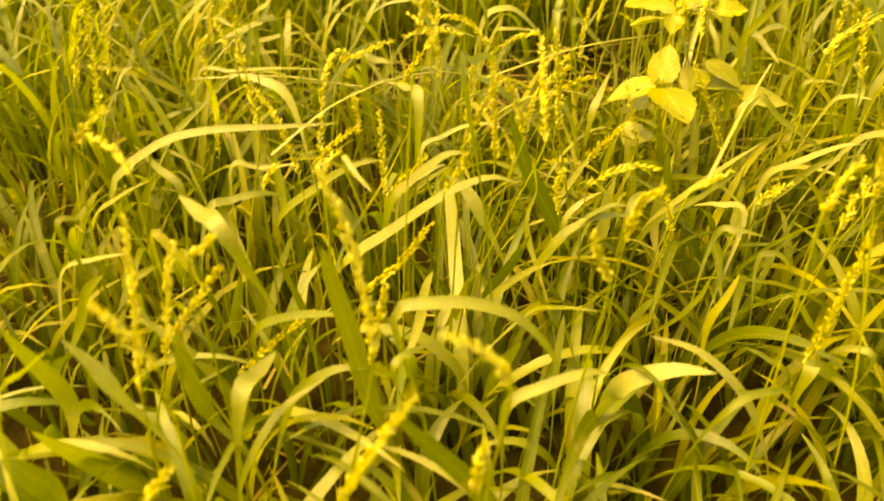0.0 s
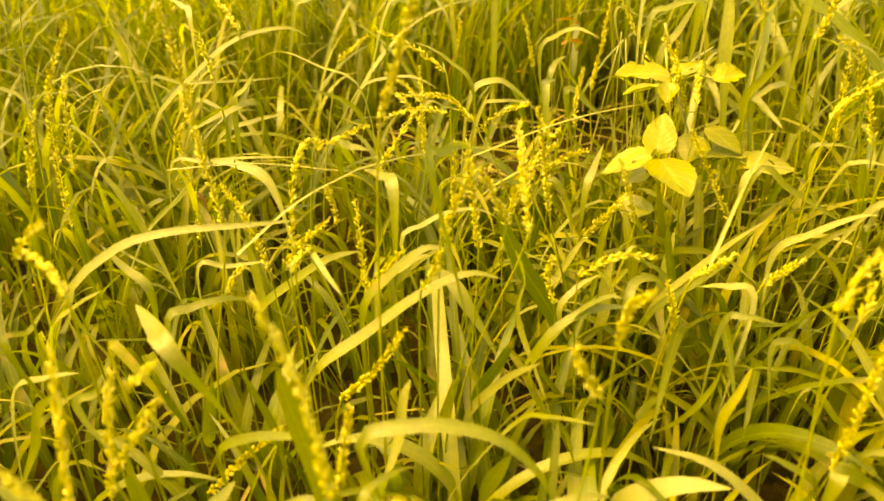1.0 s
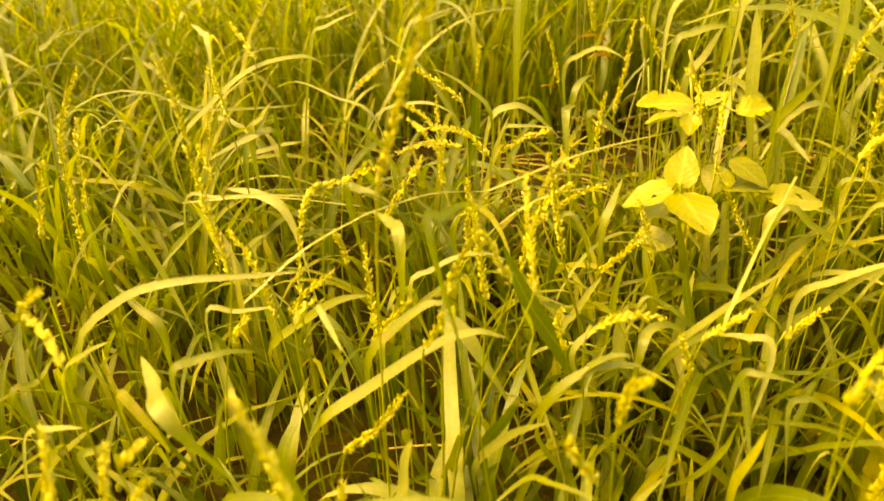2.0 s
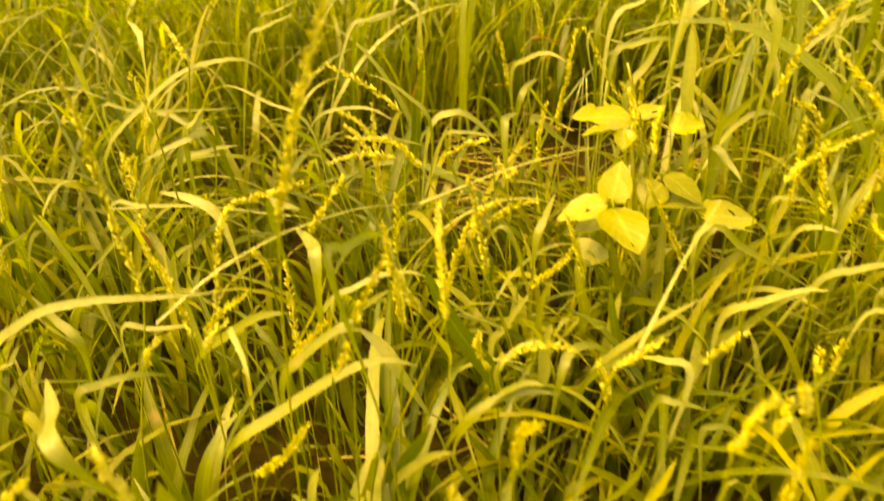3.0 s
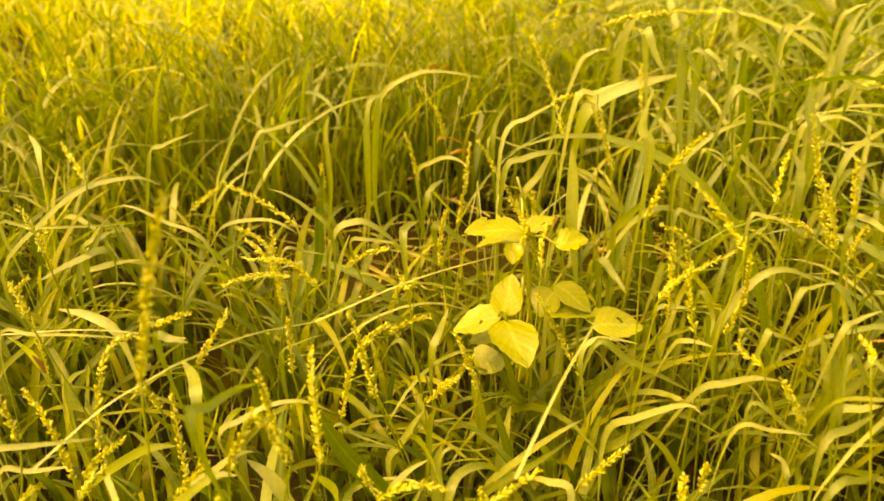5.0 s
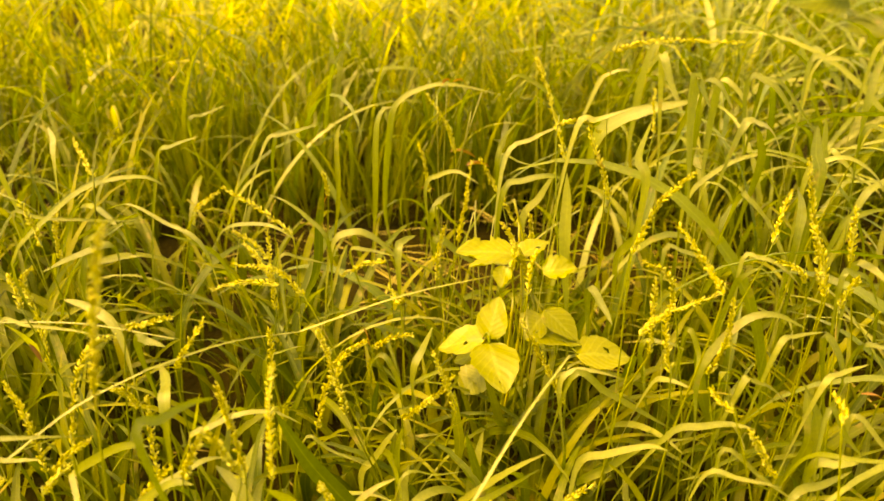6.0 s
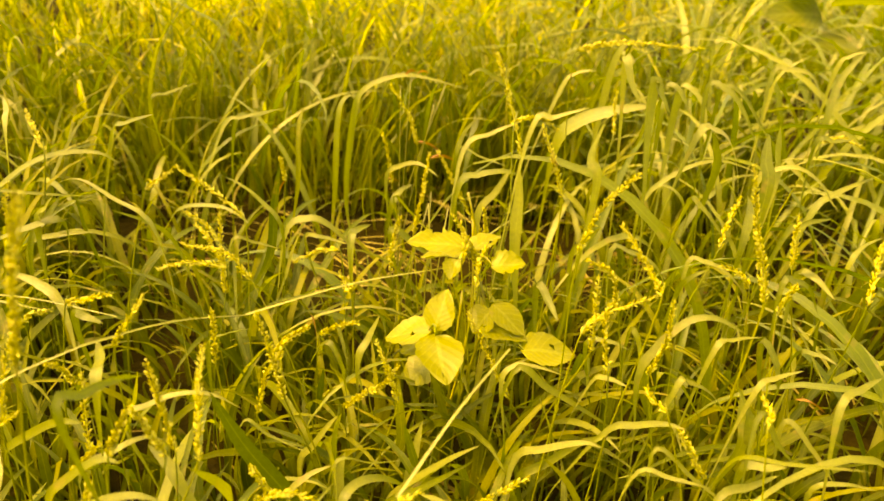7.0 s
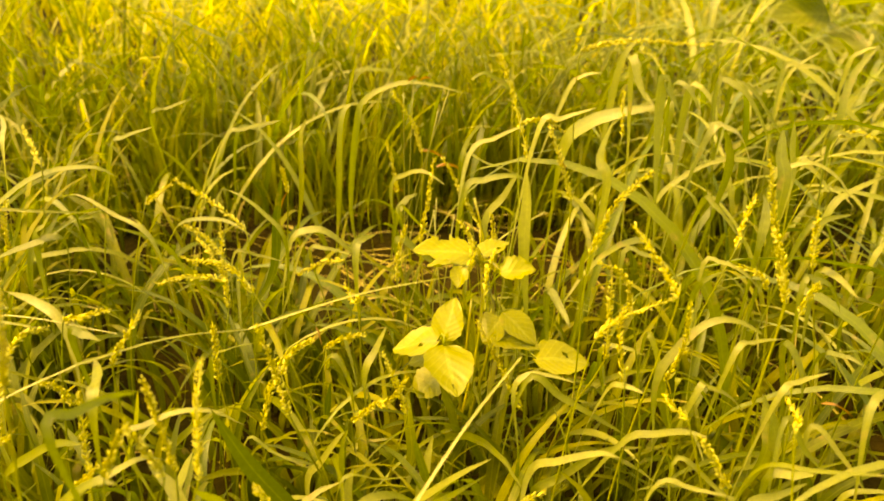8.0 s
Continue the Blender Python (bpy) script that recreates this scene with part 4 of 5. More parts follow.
grass_blade((0.089, 0.622), [(0.111, 0.592, 0.252), (0.136, 0.620, 0.230), (0.158, 0.648, 0.210)], 0.0038)
grass_blade((0.116, 0.621), [(0.141, 0.626, 0.166), (0.185, 0.628, 0.204), (0.223, 0.629, 0.240)], 0.0073, GREEN_SHADED_GRASS)
grass_blade((0.121, 0.726), [(0.145, 0.742, 0.144), (0.139, 0.757, 0.180), (0.135, 0.773, 0.200)], 0.0113, GREEN_SHADED_GRASS)
grass_blade((-0.004, 0.820), [(0.054, 0.779, 0.230), (0.075, 0.771, 0.212), (0.083, 0.762, 0.173)], 0.0062)
grass_blade((0.090, 0.797), [(0.093, 0.765, 0.222), (0.101, 0.775, 0.245), (0.111, 0.785, 0.270)], 0.0090)
grass_blade((0.190, 0.853), [(0.188, 0.796, 0.131), (0.175, 0.780, 0.192), (0.164, 0.763, 0.240)], 0.0090, GREEN_SHADED_GRASS)
grass_blade((0.169, 0.508), [(0.216, 0.588, 0.208), (0.198, 0.605, 0.211), (0.179, 0.622, 0.200)], 0.0075)
grass_blade((0.053, 0.817), [(0.026, 0.826, 0.071), (0.041, 0.808, 0.137), (0.051, 0.790, 0.190)], 0.0103, GREEN_SHADED_GRASS)
grass_blade((-0.044, 0.719), [(-0.056, 0.744, 0.230), (-0.035, 0.740, 0.254), (-0.003, 0.736, 0.270)], 0.0070)
grass_blade((0.262, 0.754), [(0.241, 0.741, 0.235), (0.251, 0.744, 0.257), (0.272, 0.746, 0.258), (0.300, 0.748, 0.251)], 0.0071)
grass_blade((0.224, 0.750), [(0.252, 0.736, 0.260), (0.284, 0.741, 0.240), (0.320, 0.745, 0.217), (0.360, 0.750, 0.190)], 0.0070)
grass_blade((0.296, 0.788), [(0.269, 0.722, 0.138), (0.293, 0.717, 0.165), (0.325, 0.712, 0.205), (0.362, 0.707, 0.220)], 0.0096)
grass_blade((0.264, 0.683), [(0.337, 0.693, 0.233), (0.363, 0.685, 0.254), (0.383, 0.676, 0.267), (0.401, 0.667, 0.271)], 0.0068)
grass_blade((0.397, 0.779), [(0.369, 0.748, 0.258), (0.381, 0.751, 0.296), (0.403, 0.755, 0.325), (0.429, 0.758, 0.330), (0.462, 0.761, 0.314)], 0.0085)
grass_blade((0.296, 0.775), [(0.323, 0.733, 0.255), (0.334, 0.719, 0.276), (0.354, 0.705, 0.279)], 0.0058)
grass_blade((0.446, 0.844), [(0.409, 0.845, 0.157), (0.394, 0.826, 0.205), (0.378, 0.807, 0.250)], 0.0131)
grass_blade((0.396, 0.730), [(0.377, 0.709, 0.283), (0.385, 0.718, 0.290), (0.403, 0.727, 0.274), (0.435, 0.736, 0.225)], 0.0070)
grass_blade((0.354, 0.691), [(0.387, 0.685, 0.300), (0.399, 0.695, 0.300), (0.424, 0.705, 0.284), (0.451, 0.714, 0.249)], 0.0068)
grass_blade((0.484, 0.737), [(0.472, 0.700, 0.216), (0.462, 0.700, 0.263), (0.442, 0.700, 0.300)], 0.0111)
grass_blade((0.330, 0.624), [(0.360, 0.644, 0.234), (0.390, 0.639, 0.240), (0.423, 0.634, 0.240)], 0.0045)
grass_blade((0.467, 0.637), [(0.450, 0.660, 0.236), (0.469, 0.654, 0.252), (0.482, 0.649, 0.260)], 0.0082)
grass_blade((0.417, 0.597), [(0.418, 0.610, 0.249), (0.450, 0.631, 0.251), (0.480, 0.651, 0.250)], 0.0071)
grass_blade((0.330, 0.815), [(0.317, 0.787, 0.091), (0.299, 0.763, 0.162), (0.278, 0.740, 0.230)], 0.0072)
grass_blade((0.447, 0.815), [(0.407, 0.758, 0.134), (0.388, 0.727, 0.194), (0.366, 0.696, 0.240)], 0.0082)
grass_blade((0.426, 0.704), [(0.410, 0.633, 0.180), (0.405, 0.639, 0.204), (0.394, 0.645, 0.210)], 0.0070)
grass_blade((0.371, 0.558), [(0.408, 0.565, 0.245), (0.442, 0.586, 0.237), (0.473, 0.608, 0.220)], 0.0070)
grass_blade((0.445, 0.603), [(0.456, 0.673, 0.290), (0.477, 0.670, 0.267), (0.494, 0.668, 0.250)], 0.0058)
grass_blade((0.431, 0.696), [(0.456, 0.695, 0.296), (0.475, 0.708, 0.306), (0.503, 0.721, 0.310)], 0.0062)
grass_blade((0.390, 0.652), [(0.375, 0.660, 0.250), (0.413, 0.658, 0.226), (0.449, 0.655, 0.202)], 0.0045)
grass_blade((0.375, 0.843), [(0.363, 0.797, 0.280), (0.376, 0.783, 0.262), (0.372, 0.769, 0.245)], 0.0057)
grass_blade((0.359, 0.818), [(0.324, 0.808, 0.246), (0.345, 0.802, 0.260), (0.367, 0.796, 0.257)], 0.0064)
grass_blade((0.513, 0.727), [(0.471, 0.749, 0.310), (0.485, 0.740, 0.301), (0.492, 0.730, 0.273)], 0.0074)
grass_blade((0.393, 0.709), [(0.414, 0.701, 0.328), (0.434, 0.718, 0.334), (0.466, 0.736, 0.330)], 0.0060)
grass_blade((0.221, 0.786), [(0.247, 0.748, 0.072), (0.251, 0.727, 0.141), (0.249, 0.705, 0.210)], 0.0059, GREEN_SHADED_GRASS)
grass_blade((0.347, 0.645), [(0.338, 0.659, 0.135), (0.311, 0.663, 0.193), (0.283, 0.666, 0.220)], 0.0068, GREEN_SHADED_GRASS)
grass_blade((0.446, 0.803), [(0.494, 0.839, 0.373), (0.514, 0.847, 0.394), (0.543, 0.855, 0.400)], 0.0068)
grass_blade((0.373, 0.788), [(0.400, 0.808, 0.314), (0.406, 0.805, 0.340), (0.424, 0.802, 0.357)], 0.0062)
grass_blade((0.350, 1.308), [(0.357, 1.314, 0.339), (0.366, 1.312, 0.427), (0.387, 1.311, 0.460)], 0.0115)
grass_blade((0.716, 1.333), [(0.690, 1.305, 0.349), (0.703, 1.334, 0.420), (0.740, 1.363, 0.460)], 0.0130)
grass_blade((0.581, 1.258), [(0.598, 1.301, 0.377), (0.605, 1.300, 0.428), (0.639, 1.300, 0.460)], 0.0101)
grass_blade((0.218, 1.247), [(0.287, 1.263, 0.380), (0.308, 1.257, 0.411), (0.335, 1.251, 0.420)], 0.0091)
grass_blade((-0.298, 0.553), [(-0.334, 0.526, 0.236), (-0.291, 0.533, 0.281), (-0.245, 0.540, 0.295), (-0.188, 0.546, 0.298), (-0.138, 0.553, 0.300)], 0.0076)
grass_blade((-0.356, 0.508), [(-0.359, 0.527, 0.203), (-0.319, 0.512, 0.243), (-0.281, 0.497, 0.270)], 0.0088)
grass_blade((-0.241, 0.506), [(-0.233, 0.483, 0.248), (-0.217, 0.492, 0.258), (-0.194, 0.502, 0.260), (-0.174, 0.512, 0.252)], 0.0065)
grass_blade((-0.152, 0.459), [(-0.190, 0.403, 0.285), (-0.223, 0.448, 0.270), (-0.259, 0.493, 0.260)], 0.0135)
grass_blade((-0.265, 0.575), [(-0.251, 0.536, 0.089), (-0.237, 0.539, 0.155)], 0.0120)
grass_blade((-0.182, 0.316), [(-0.164, 0.323, 0.212), (-0.161, 0.353, 0.207), (-0.158, 0.383, 0.200)], 0.0134)
grass_blade((-0.207, 0.466), [(-0.192, 0.435, 0.170), (-0.161, 0.419, 0.201), (-0.127, 0.402, 0.220), (-0.105, 0.385, 0.233)], 0.0090)
grass_blade((-0.173, 0.329), [(-0.150, 0.371, 0.157), (-0.131, 0.370, 0.185), (-0.110, 0.369, 0.200), (-0.091, 0.368, 0.202)], 0.0088)
grass_blade((-0.060, 0.386), [(-0.088, 0.369, 0.163), (-0.101, 0.373, 0.223), (-0.114, 0.378, 0.273), (-0.118, 0.382, 0.292)], 0.0160, GREEN_SHADED_GRASS)
grass_blade((-0.185, 0.553), [(-0.134, 0.501, 0.194), (-0.093, 0.504, 0.228), (-0.048, 0.506, 0.264), (-0.014, 0.508, 0.280), (0.012, 0.510, 0.274)], 0.0100)
grass_blade((-0.109, 0.551), [(-0.098, 0.529, 0.231), (-0.076, 0.528, 0.264), (-0.049, 0.528, 0.288), (-0.031, 0.527, 0.290)], 0.0085)
grass_blade((-0.182, 0.749), [(-0.167, 0.742, 0.083), (-0.122, 0.704, 0.174), (-0.089, 0.666, 0.258)], 0.0134, GREEN_SHADED_GRASS)
grass_blade((-0.039, 0.381), [(-0.071, 0.368, 0.247), (-0.042, 0.371, 0.260), (-0.015, 0.374, 0.258), (0.012, 0.376, 0.246), (0.033, 0.379, 0.219), (0.042, 0.381, 0.196)], 0.0090)
grass_blade((-0.016, 0.486), [(0.000, 0.470, 0.110), (0.018, 0.438, 0.176)], 0.0124)
grass_blade((-0.104, 0.405), [(-0.064, 0.456, 0.168), (-0.058, 0.458, 0.205), (-0.053, 0.461, 0.222)], 0.0108)
grass_blade((0.008, 0.359), [(0.005, 0.361, 0.178), (0.030, 0.367, 0.196), (0.059, 0.374, 0.205), (0.078, 0.380, 0.200)], 0.0088)
grass_blade((0.071, 0.524), [(0.025, 0.593, 0.178), (0.028, 0.563, 0.241), (0.019, 0.533, 0.287)], 0.0108)
grass_blade((0.086, 0.528), [(0.032, 0.532, 0.166), (0.061, 0.528, 0.226), (0.085, 0.524, 0.250), (0.099, 0.520, 0.253)], 0.0116)
grass_blade((-0.005, 0.563), [(0.038, 0.523, 0.206), (0.064, 0.525, 0.233), (0.090, 0.528, 0.240), (0.110, 0.531, 0.236)], 0.0071)
grass_blade((-0.019, 0.541), [(-0.018, 0.530, 0.128), (0.012, 0.508, 0.184), (0.039, 0.485, 0.220)], 0.0081)
grass_blade((0.009, 0.492), [(-0.012, 0.529, 0.142), (0.008, 0.510, 0.199), (0.021, 0.492, 0.240)], 0.0097, GREEN_SHADED_GRASS)
grass_blade((0.076, 0.419), [(0.082, 0.429, 0.114), (0.098, 0.421, 0.154), (0.129, 0.413, 0.177), (0.158, 0.405, 0.184)], 0.0175)
grass_blade((0.231, 0.398), [(0.196, 0.408, 0.137), (0.172, 0.413, 0.171), (0.143, 0.419, 0.193), (0.108, 0.424, 0.200)], 0.0086)
grass_blade((0.312, 0.606), [(0.323, 0.615, 0.056), (0.308, 0.608, 0.129), (0.291, 0.602, 0.178)], 0.0187)
grass_blade((0.223, 0.437), [(0.232, 0.427, 0.166), (0.240, 0.436, 0.170), (0.268, 0.445, 0.148), (0.309, 0.455, 0.114)], 0.0115)
grass_blade((0.211, 0.470), [(0.229, 0.444, 0.146), (0.203, 0.443, 0.170), (0.186, 0.441, 0.180)], 0.0074)
grass_blade((0.139, 0.700), [(0.148, 0.652, 0.157), (0.178, 0.640, 0.204), (0.204, 0.628, 0.241), (0.226, 0.616, 0.270)], 0.0070)
grass_blade((0.250, 0.637), [(0.259, 0.681, 0.196), (0.283, 0.669, 0.226), (0.313, 0.656, 0.251), (0.328, 0.643, 0.260)], 0.0077)
grass_blade((0.241, 0.703), [(0.282, 0.711, 0.046), (0.270, 0.702, 0.108), (0.260, 0.693, 0.160)], 0.0128)
grass_blade((0.180, 0.733), [(0.173, 0.682, 0.157), (0.162, 0.672, 0.210), (0.157, 0.663, 0.240)], 0.0085, GREEN_SHADED_GRASS)
grass_blade((0.236, 0.540), [(0.219, 0.542, 0.191), (0.228, 0.545, 0.200), (0.242, 0.548, 0.195), (0.258, 0.552, 0.173)], 0.0063)
grass_blade((0.151, 0.498), [(0.181, 0.551, 0.207), (0.197, 0.547, 0.220), (0.221, 0.543, 0.217)], 0.0061)
grass_blade((-0.200, 0.350), [(-0.253, 0.336, 0.192), (-0.267, 0.337, 0.218), (-0.283, 0.338, 0.240)], 0.0158)
grass_blade((-0.178, 0.391), [(-0.228, 0.401, 0.119), (-0.230, 0.391, 0.179), (-0.224, 0.382, 0.220)], 0.0145)
grass_blade((-0.393, 0.433), [(-0.350, 0.459, 0.151), (-0.329, 0.448, 0.193), (-0.303, 0.437, 0.220)], 0.0116)
grass_blade((-0.233, 0.430), [(-0.287, 0.435, 0.207), (-0.268, 0.430, 0.228), (-0.250, 0.426, 0.240)], 0.0067)
grass_blade((-0.329, 0.548), [(-0.302, 0.549, 0.270), (-0.273, 0.531, 0.277), (-0.235, 0.513, 0.269)], 0.0032)
grass_blade((-0.450, 0.673), [(-0.445, 0.643, 0.119), (-0.417, 0.613, 0.195), (-0.392, 0.583, 0.250)], 0.0088)
grass_blade((-0.132, 0.412), [(-0.153, 0.452, 0.168), (-0.164, 0.457, 0.202), (-0.178, 0.463, 0.230)], 0.0063, GREEN_SHADED_GRASS)
grass_blade((-0.103, 0.587), [(-0.136, 0.545, 0.270), (-0.118, 0.515, 0.271), (-0.102, 0.486, 0.274)], 0.0048)
grass_blade((0.125, 0.555), [(0.121, 0.546, 0.105), (0.128, 0.519, 0.156), (0.135, 0.492, 0.190)], 0.0071)
grass_blade((0.176, 0.474), [(0.174, 0.492, 0.156), (0.187, 0.501, 0.184), (0.196, 0.511, 0.200)], 0.0074, GREEN_SHADED_GRASS)
grass_blade((0.052, 0.447), [(0.048, 0.450, 0.130), (0.049, 0.454, 0.170), (0.050, 0.457, 0.190)], 0.0067)
grass_blade((-0.062, 0.458), [(0.020, 0.470, 0.175), (0.044, 0.438, 0.210), (0.072, 0.406, 0.233)], 0.0051)
grass_blade((-0.060, 0.574), [(-0.059, 0.544, 0.054), (-0.029, 0.516, 0.165), (-0.022, 0.487, 0.210)], 0.0082, GREEN_SHADED_GRASS)
grass_blade((0.216, 0.510), [(0.238, 0.509, 0.180), (0.273, 0.514, 0.142), (0.301, 0.518, 0.127)], 0.0062)
grass_blade((0.125, 0.386), [(0.156, 0.365, 0.190), (0.187, 0.386, 0.187), (0.215, 0.406, 0.170)], 0.0064)
grass_blade((0.291, 0.474), [(0.278, 0.434, 0.182), (0.261, 0.446, 0.180), (0.251, 0.458, 0.157)], 0.0058)
grass_blade((-0.268, 0.468), [(-0.288, 0.492, 0.220), (-0.262, 0.479, 0.208), (-0.240, 0.467, 0.186)], 0.0081, GREEN_SHADED_GRASS)
grass_blade((-0.275, 0.510), [(-0.244, 0.492, 0.141), (-0.245, 0.478, 0.182), (-0.245, 0.465, 0.220)], 0.0076, GREEN_SHADED_GRASS)
grass_blade((-0.374, 0.441), [(-0.362, 0.470, 0.190), (-0.317, 0.453, 0.221), (-0.278, 0.437, 0.240)], 0.0065)
grass_blade((-0.289, 0.457), [(-0.342, 0.456, 0.244), (-0.334, 0.474, 0.247), (-0.327, 0.493, 0.260)], 0.0061, GREEN_SHADED_GRASS)
grass_blade((-0.057, 0.408), [(-0.070, 0.352, 0.217), (-0.056, 0.381, 0.212), (-0.045, 0.410, 0.190)], 0.0059)
grass_blade((0.100, 0.563), [(0.153, 0.519, 0.139), (0.172, 0.520, 0.168), (0.178, 0.522, 0.190)], 0.0070, GREEN_SHADED_GRASS)
grass_blade((0.070, 0.490), [(0.097, 0.509, 0.139), (0.084, 0.507, 0.176), (0.085, 0.505, 0.200)], 0.0066, GREEN_SHADED_GRASS)
grass_blade((-0.338, 0.372), [(-0.336, 0.396, 0.129), (-0.346, 0.368, 0.220)], 0.0219)
grass_blade((-0.240, 0.188), [(-0.260, 0.246, 0.268), (-0.259, 0.272, 0.273), (-0.257, 0.298, 0.270)], 0.0077)
grass_blade((-0.265, 0.299), [(-0.256, 0.349, 0.070), (-0.282, 0.322, 0.147), (-0.291, 0.296, 0.200)], 0.0180)
grass_blade((-0.272, 0.254), [(-0.274, 0.277, 0.159), (-0.285, 0.275, 0.186), (-0.297, 0.273, 0.200)], 0.0194)
grass_blade((0.021, 0.336), [(-0.004, 0.291, 0.170), (-0.037, 0.282, 0.222), (-0.061, 0.272, 0.260)], 0.0124, GREEN_SHADED_GRASS)
grass_blade((-0.173, 0.327), [(-0.168, 0.309, 0.144), (-0.147, 0.335, 0.185), (-0.116, 0.361, 0.200)], 0.0107)
grass_blade((0.575, 1.063), [(0.567, 1.088, 0.360), (0.581, 1.075, 0.363), (0.611, 1.062, 0.336)], 0.0099)
grass_blade((0.562, 1.025), [(0.607, 1.058, 0.312), (0.633, 1.071, 0.340), (0.689, 1.084, 0.370)], 0.0103)
grass_blade((0.594, 1.236), [(0.584, 1.279, 0.425), (0.607, 1.279, 0.440), (0.640, 1.279, 0.435), (0.667, 1.279, 0.399)], 0.0096)
grass_blade((0.710, 1.390), [(0.710, 1.380, 0.417), (0.723, 1.370, 0.449), (0.742, 1.361, 0.460)], 0.0084)
grass_blade((0.505, 0.759), [(0.507, 0.763, 0.289), (0.522, 0.748, 0.310), (0.538, 0.733, 0.310)], 0.0061)
grass_blade((0.537, 0.644), [(0.528, 0.691, 0.292), (0.553, 0.715, 0.302), (0.581, 0.740, 0.300)], 0.0075)
grass_blade((0.431, 0.694), [(0.436, 0.647, 0.260), (0.461, 0.608, 0.299), (0.500, 0.570, 0.336)], 0.0055)
grass_blade((0.592, 0.844), [(0.565, 0.859, 0.285), (0.564, 0.862, 0.326), (0.567, 0.865, 0.360)], 0.0054)
grass_blade((0.554, 0.878), [(0.533, 0.868, 0.317), (0.537, 0.844, 0.340), (0.556, 0.820, 0.329)], 0.0093)
grass_blade((0.421, 0.703), [(0.462, 0.701, 0.225), (0.460, 0.713, 0.256), (0.457, 0.725, 0.280)], 0.0100)
grass_blade((0.510, 0.693), [(0.494, 0.707, 0.260), (0.522, 0.696, 0.242), (0.547, 0.685, 0.214)], 0.0054)
grass_blade((0.460, 1.088), [(0.475, 1.047, 0.355), (0.465, 1.037, 0.398), (0.454, 1.026, 0.420)], 0.0111)
grass_blade((0.516, 0.984), [(0.537, 1.015, 0.361), (0.530, 1.015, 0.407), (0.525, 1.016, 0.440)], 0.0112)
grass_blade((0.487, 1.024), [(0.449, 1.075, 0.447), (0.470, 1.063, 0.460), (0.492, 1.051, 0.439), (0.514, 1.039, 0.402)], 0.0076)
grass_blade((0.411, 1.108), [(0.396, 1.068, 0.437), (0.409, 1.053, 0.460), (0.431, 1.038, 0.431)], 0.0097)
grass_blade((0.544, 0.709), [(0.528, 0.685, 0.204), (0.553, 0.682, 0.220), (0.582, 0.679, 0.220)], 0.0074)
grass_blade((0.560, 0.879), [(0.563, 0.835, 0.355), (0.579, 0.853, 0.373), (0.604, 0.870, 0.380)], 0.0069)
grass_blade((-0.280, 0.637), [(-0.332, 0.671, 0.210), (-0.352, 0.675, 0.259), (-0.373, 0.679, 0.290)], 0.0079)
grass_blade((-0.413, 0.659), [(-0.366, 0.708, 0.189), (-0.332, 0.725, 0.226), (-0.284, 0.742, 0.280)], 0.0067)
grass_blade((-0.324, 0.613), [(-0.307, 0.601, 0.199), (-0.331, 0.610, 0.220), (-0.354, 0.619, 0.240)], 0.0088)
grass_blade((-0.564, 0.965), [(-0.603, 0.958, 0.341), (-0.568, 0.940, 0.374), (-0.530, 0.922, 0.400)], 0.0094)
grass_blade((-0.473, 1.012), [(-0.478, 0.979, 0.326), (-0.474, 0.960, 0.370), (-0.477, 0.941, 0.400)], 0.0108)
grass_blade((-0.479, 0.912), [(-0.486, 0.846, 0.279), (-0.453, 0.834, 0.310), (-0.423, 0.821, 0.320)], 0.0063)
grass_blade((-0.313, 0.839), [(-0.310, 0.859, 0.257), (-0.295, 0.875, 0.286), (-0.283, 0.891, 0.310)], 0.0083)
grass_blade((-0.198, 0.945), [(-0.146, 1.038, 0.349), (-0.119, 1.049, 0.368), (-0.074, 1.060, 0.380)], 0.0052)
grass_blade((0.218, 1.107), [(0.234, 1.050, 0.407), (0.185, 1.039, 0.460), (0.161, 1.028, 0.455)], 0.0057)
grass_blade((0.208, 0.899), [(0.243, 0.933, 0.430), (0.267, 0.937, 0.446), (0.302, 0.940, 0.460)], 0.0092)
grass_blade((0.292, 0.835), [(0.312, 0.854, 0.403), (0.303, 0.864, 0.432), (0.312, 0.874, 0.470)], 0.0097)
fallen_stem((-0.197, 0.548, 0.270), (-0.113, 0.625, 0.309), 0.0034)
fallen_stem((-0.113, 0.625, 0.309), (-0.022, 0.763, 0.264), 0.0034)
fallen_stem((-0.022, 0.763, 0.264), (0.173, 0.875, 0.283), 0.0034)
fallen_stem((0.173, 0.875, 0.283), (0.264, 1.001, 0.310), 0.0034)
fallen_stem((0.168, 0.559, 0.259), (0.242, 0.689, 0.316), 0.0034)
fallen_stem((-0.338, 0.745, 0.257), (-0.149, 0.744, 0.256), 0.0030)


# ---- dry stalks, dead leaves and the far weed ----
def dry_stalk(root, top):
    """A thin dry straw-coloured stalk."""
    r, t = np.array((*root, 0.0)), np.array(top, float)
    v, f_, u = tube(spline([r, r + (t - r) * np.array((0.5, 0.5, 0.55)), t], 8), 0.0011, 0.0007, 5, r)
    ob = new("dry_stalk", mesh_of("dry_stalk", v, f_, PALE_STRAW, u))
    ob.location = r
    return tagged(ob, "thin dry straw-coloured stalk standing in the grass", "dry stalk", "dry stalks")


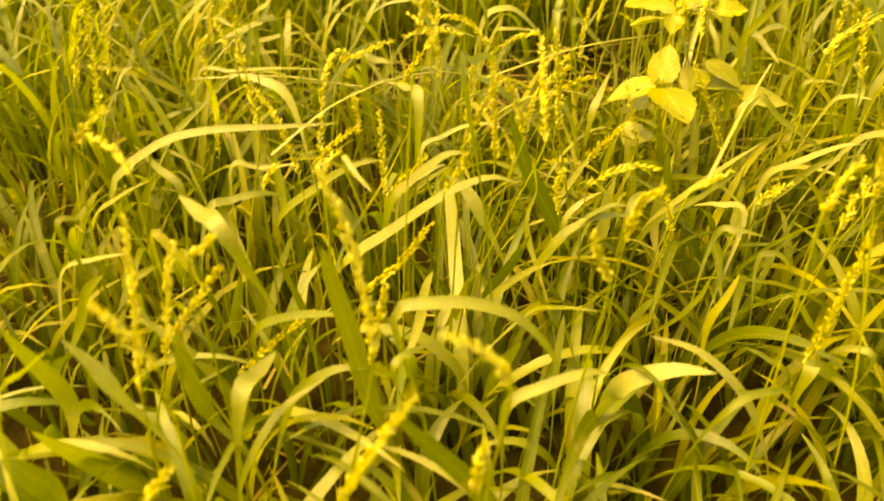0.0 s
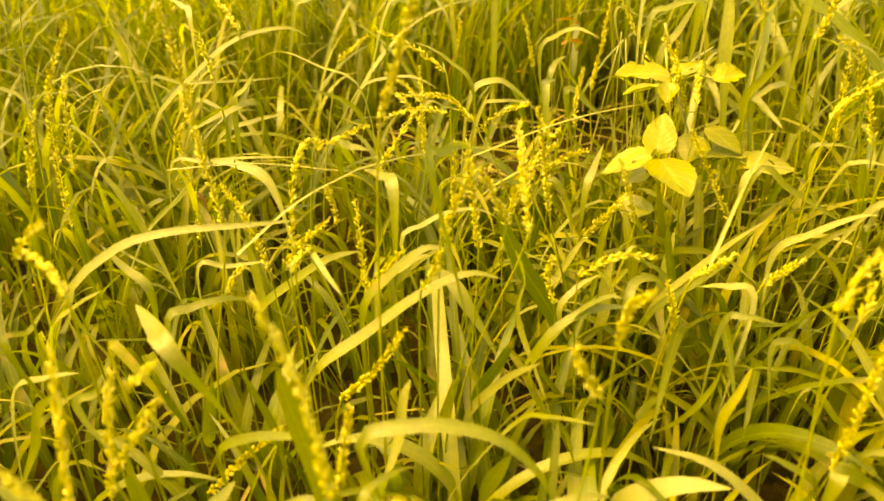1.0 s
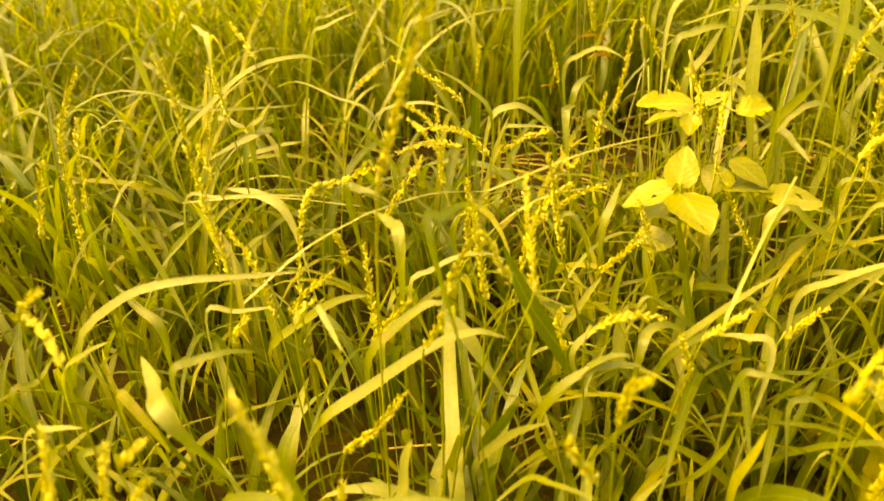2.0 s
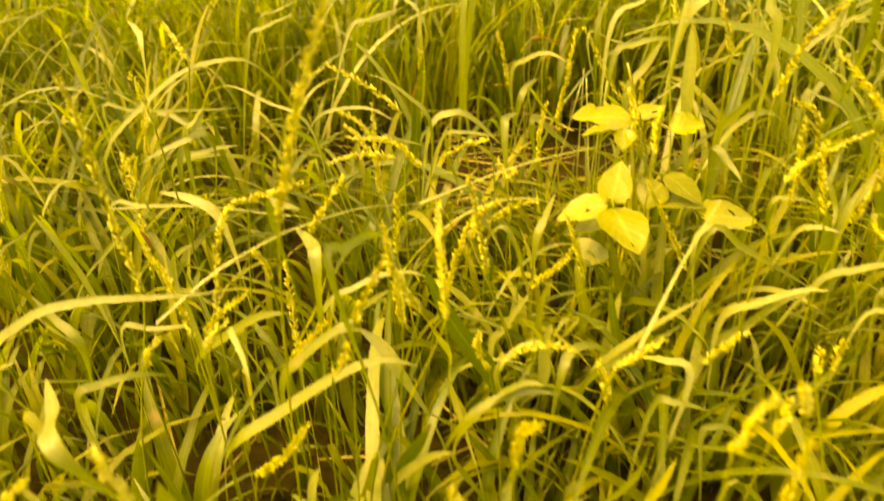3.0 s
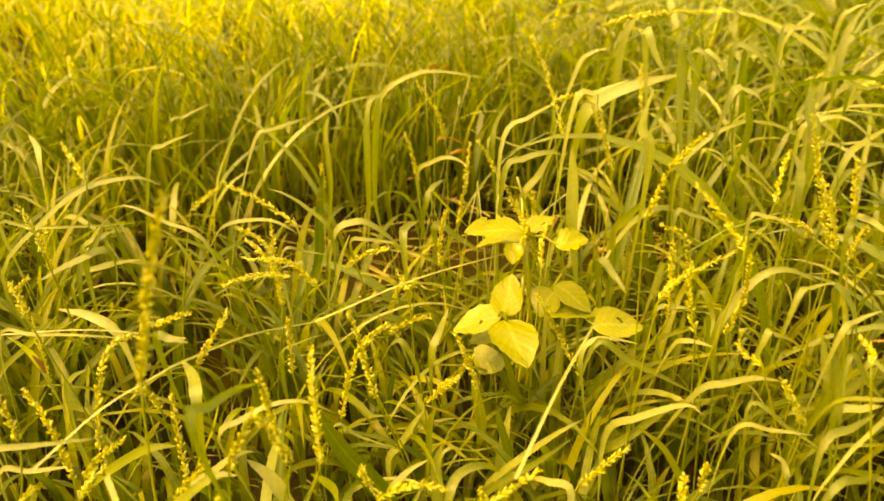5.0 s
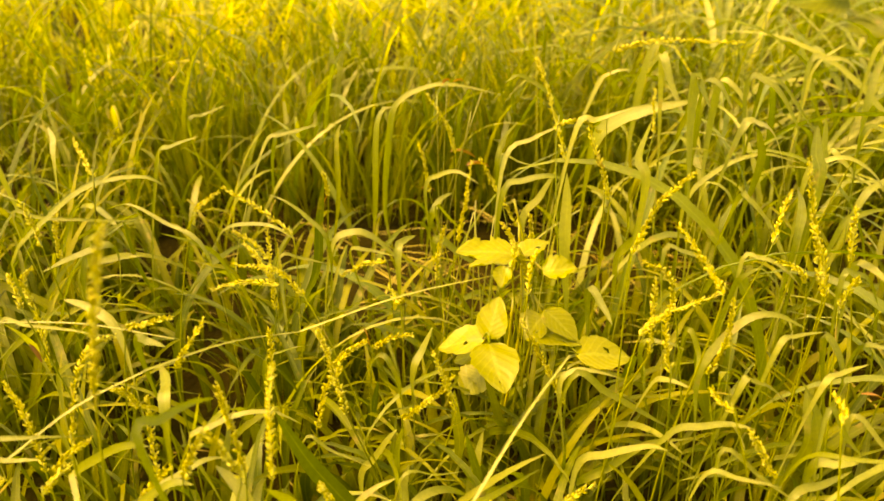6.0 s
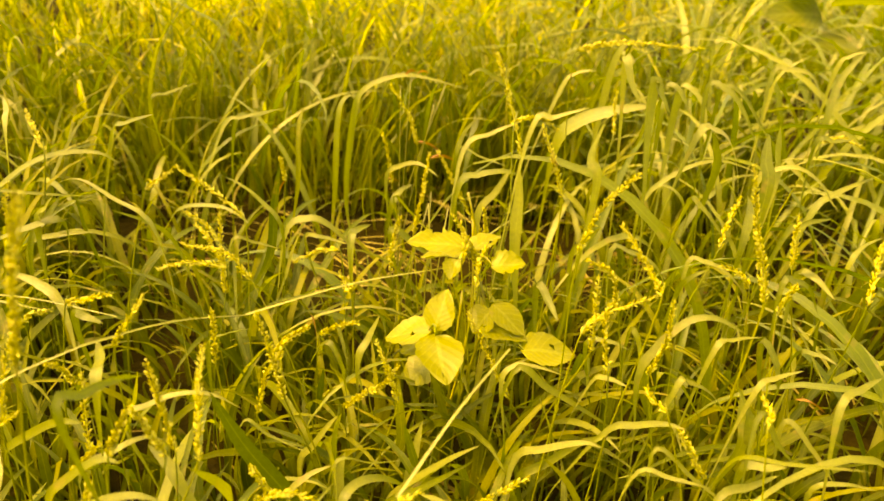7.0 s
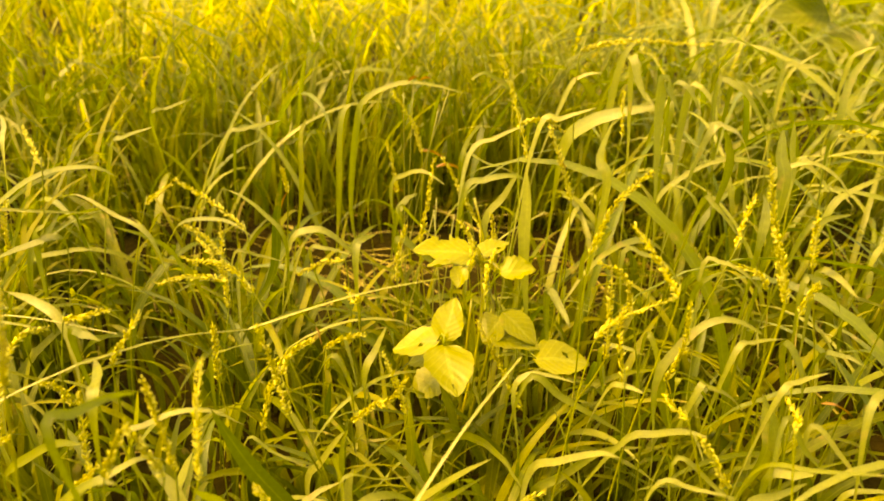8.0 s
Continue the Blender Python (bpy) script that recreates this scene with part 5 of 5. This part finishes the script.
def dead_leaf(base, tip, width):
    """A short curled dead leaf caught between the stalks."""
    a, e = np.array(base, float), np.array(tip, float)
    mid = (a + e) / 2 + np.array((0, 0, 0.12 * np.linalg.norm(e - a)))
    v, f_, u = ribbon(spline([a, mid, e], 9), width, fold=0.6, twist=0.8, origin=a)
    ob = new("dead_leaf", mesh_of("dead_leaf", v, f_, RUST, u))
    ob.location = a
    return tagged(ob, "curled orange-brown dead leaf caught in the grass", "dead leaf", "dead leaves")


RUST = leafy("rust_leaf", [(0.0, (0.22, 0.09, 0.02)), (1.0, (0.36, 0.18, 0.03))], see_through=0.25, veins=4.0, rib=0.1)

dry_stalk((0.081, 1.117), (0.071, 1.117, 0.409))
dry_stalk((0.076, 1.117), (0.084, 1.117, 0.427))
dry_stalk((0.025, 1.117), (0.130, 1.117, 0.416))
dry_stalk((0.056, 1.117), (0.117, 1.117, 0.389))
dry_stalk((0.081, 0.925), (0.138, 0.925, 0.333))
dry_stalk((0.142, 0.926), (0.140, 0.926, 0.348))
dry_stalk((0.171, 0.896), (0.141, 0.896, 0.348))
dry_stalk((0.138, 0.896), (0.163, 0.896, 0.345))
dead_leaf((0.078, 1.117, 0.424), (0.089, 1.117, 0.430), 0.010)
dead_leaf((0.091, 1.127, 0.424), (0.105, 1.127, 0.427), 0.008)
dead_leaf((0.082, 1.195, 0.301), (0.121, 1.195, 0.293), 0.012)
dead_leaf((0.099, 1.294, 0.240), (0.137, 1.294, 0.240), 0.016)
dead_leaf((-0.063, 0.994, 0.275), (-0.050, 0.995, 0.312), 0.005)
dead_leaf((0.516, 0.744, 0.260), (0.547, 0.744, 0.248), 0.006)
dead_leaf((0.024, 1.293, 0.196), (0.050, 1.293, 0.193), 0.005)
dead_leaf((0.036, 0.794, 0.253), (0.042, 0.793, 0.231), 0.005)
dead_leaf((-0.302, 0.743, 0.212), (-0.311, 0.744, 0.235), 0.005)
far_weed = thing("broadleaf_weed", (0.98, 2.42, 0.0), "large-leaved green weed standing in the far grass", "weed")
plant_leaf((1.010, 2.330, 0.352), (0.850, 2.270, 0.352), 0.11, node=(0.98, 2.4, 0.24), owner=far_weed, mat=SHADY, roll=0.75)
plant_leaf((0.900, 2.340, 0.394), (1.060, 2.300, 0.420), 0.10, node=(0.98, 2.4, 0.28), owner=far_weed, mat=SHADY, roll=-0.1)
plant_leaf((1.040, 2.380, 0.370), (1.190, 2.330, 0.400), 0.12, node=(0.98, 2.4, 0.26), owner=far_weed, mat=SHADY, roll=0.3)
plant_leaf((1.000, 2.300, 0.300), (1.100, 2.230, 0.280), 0.10, node=(0.98, 2.4, 0.20), owner=far_weed, mat=SHADY, roll=-0.4)
plant_leaf((0.930, 2.460, 0.430), (0.820, 2.480, 0.455), 0.11, node=(0.98, 2.4, 0.30), owner=far_weed, mat=SHADY)
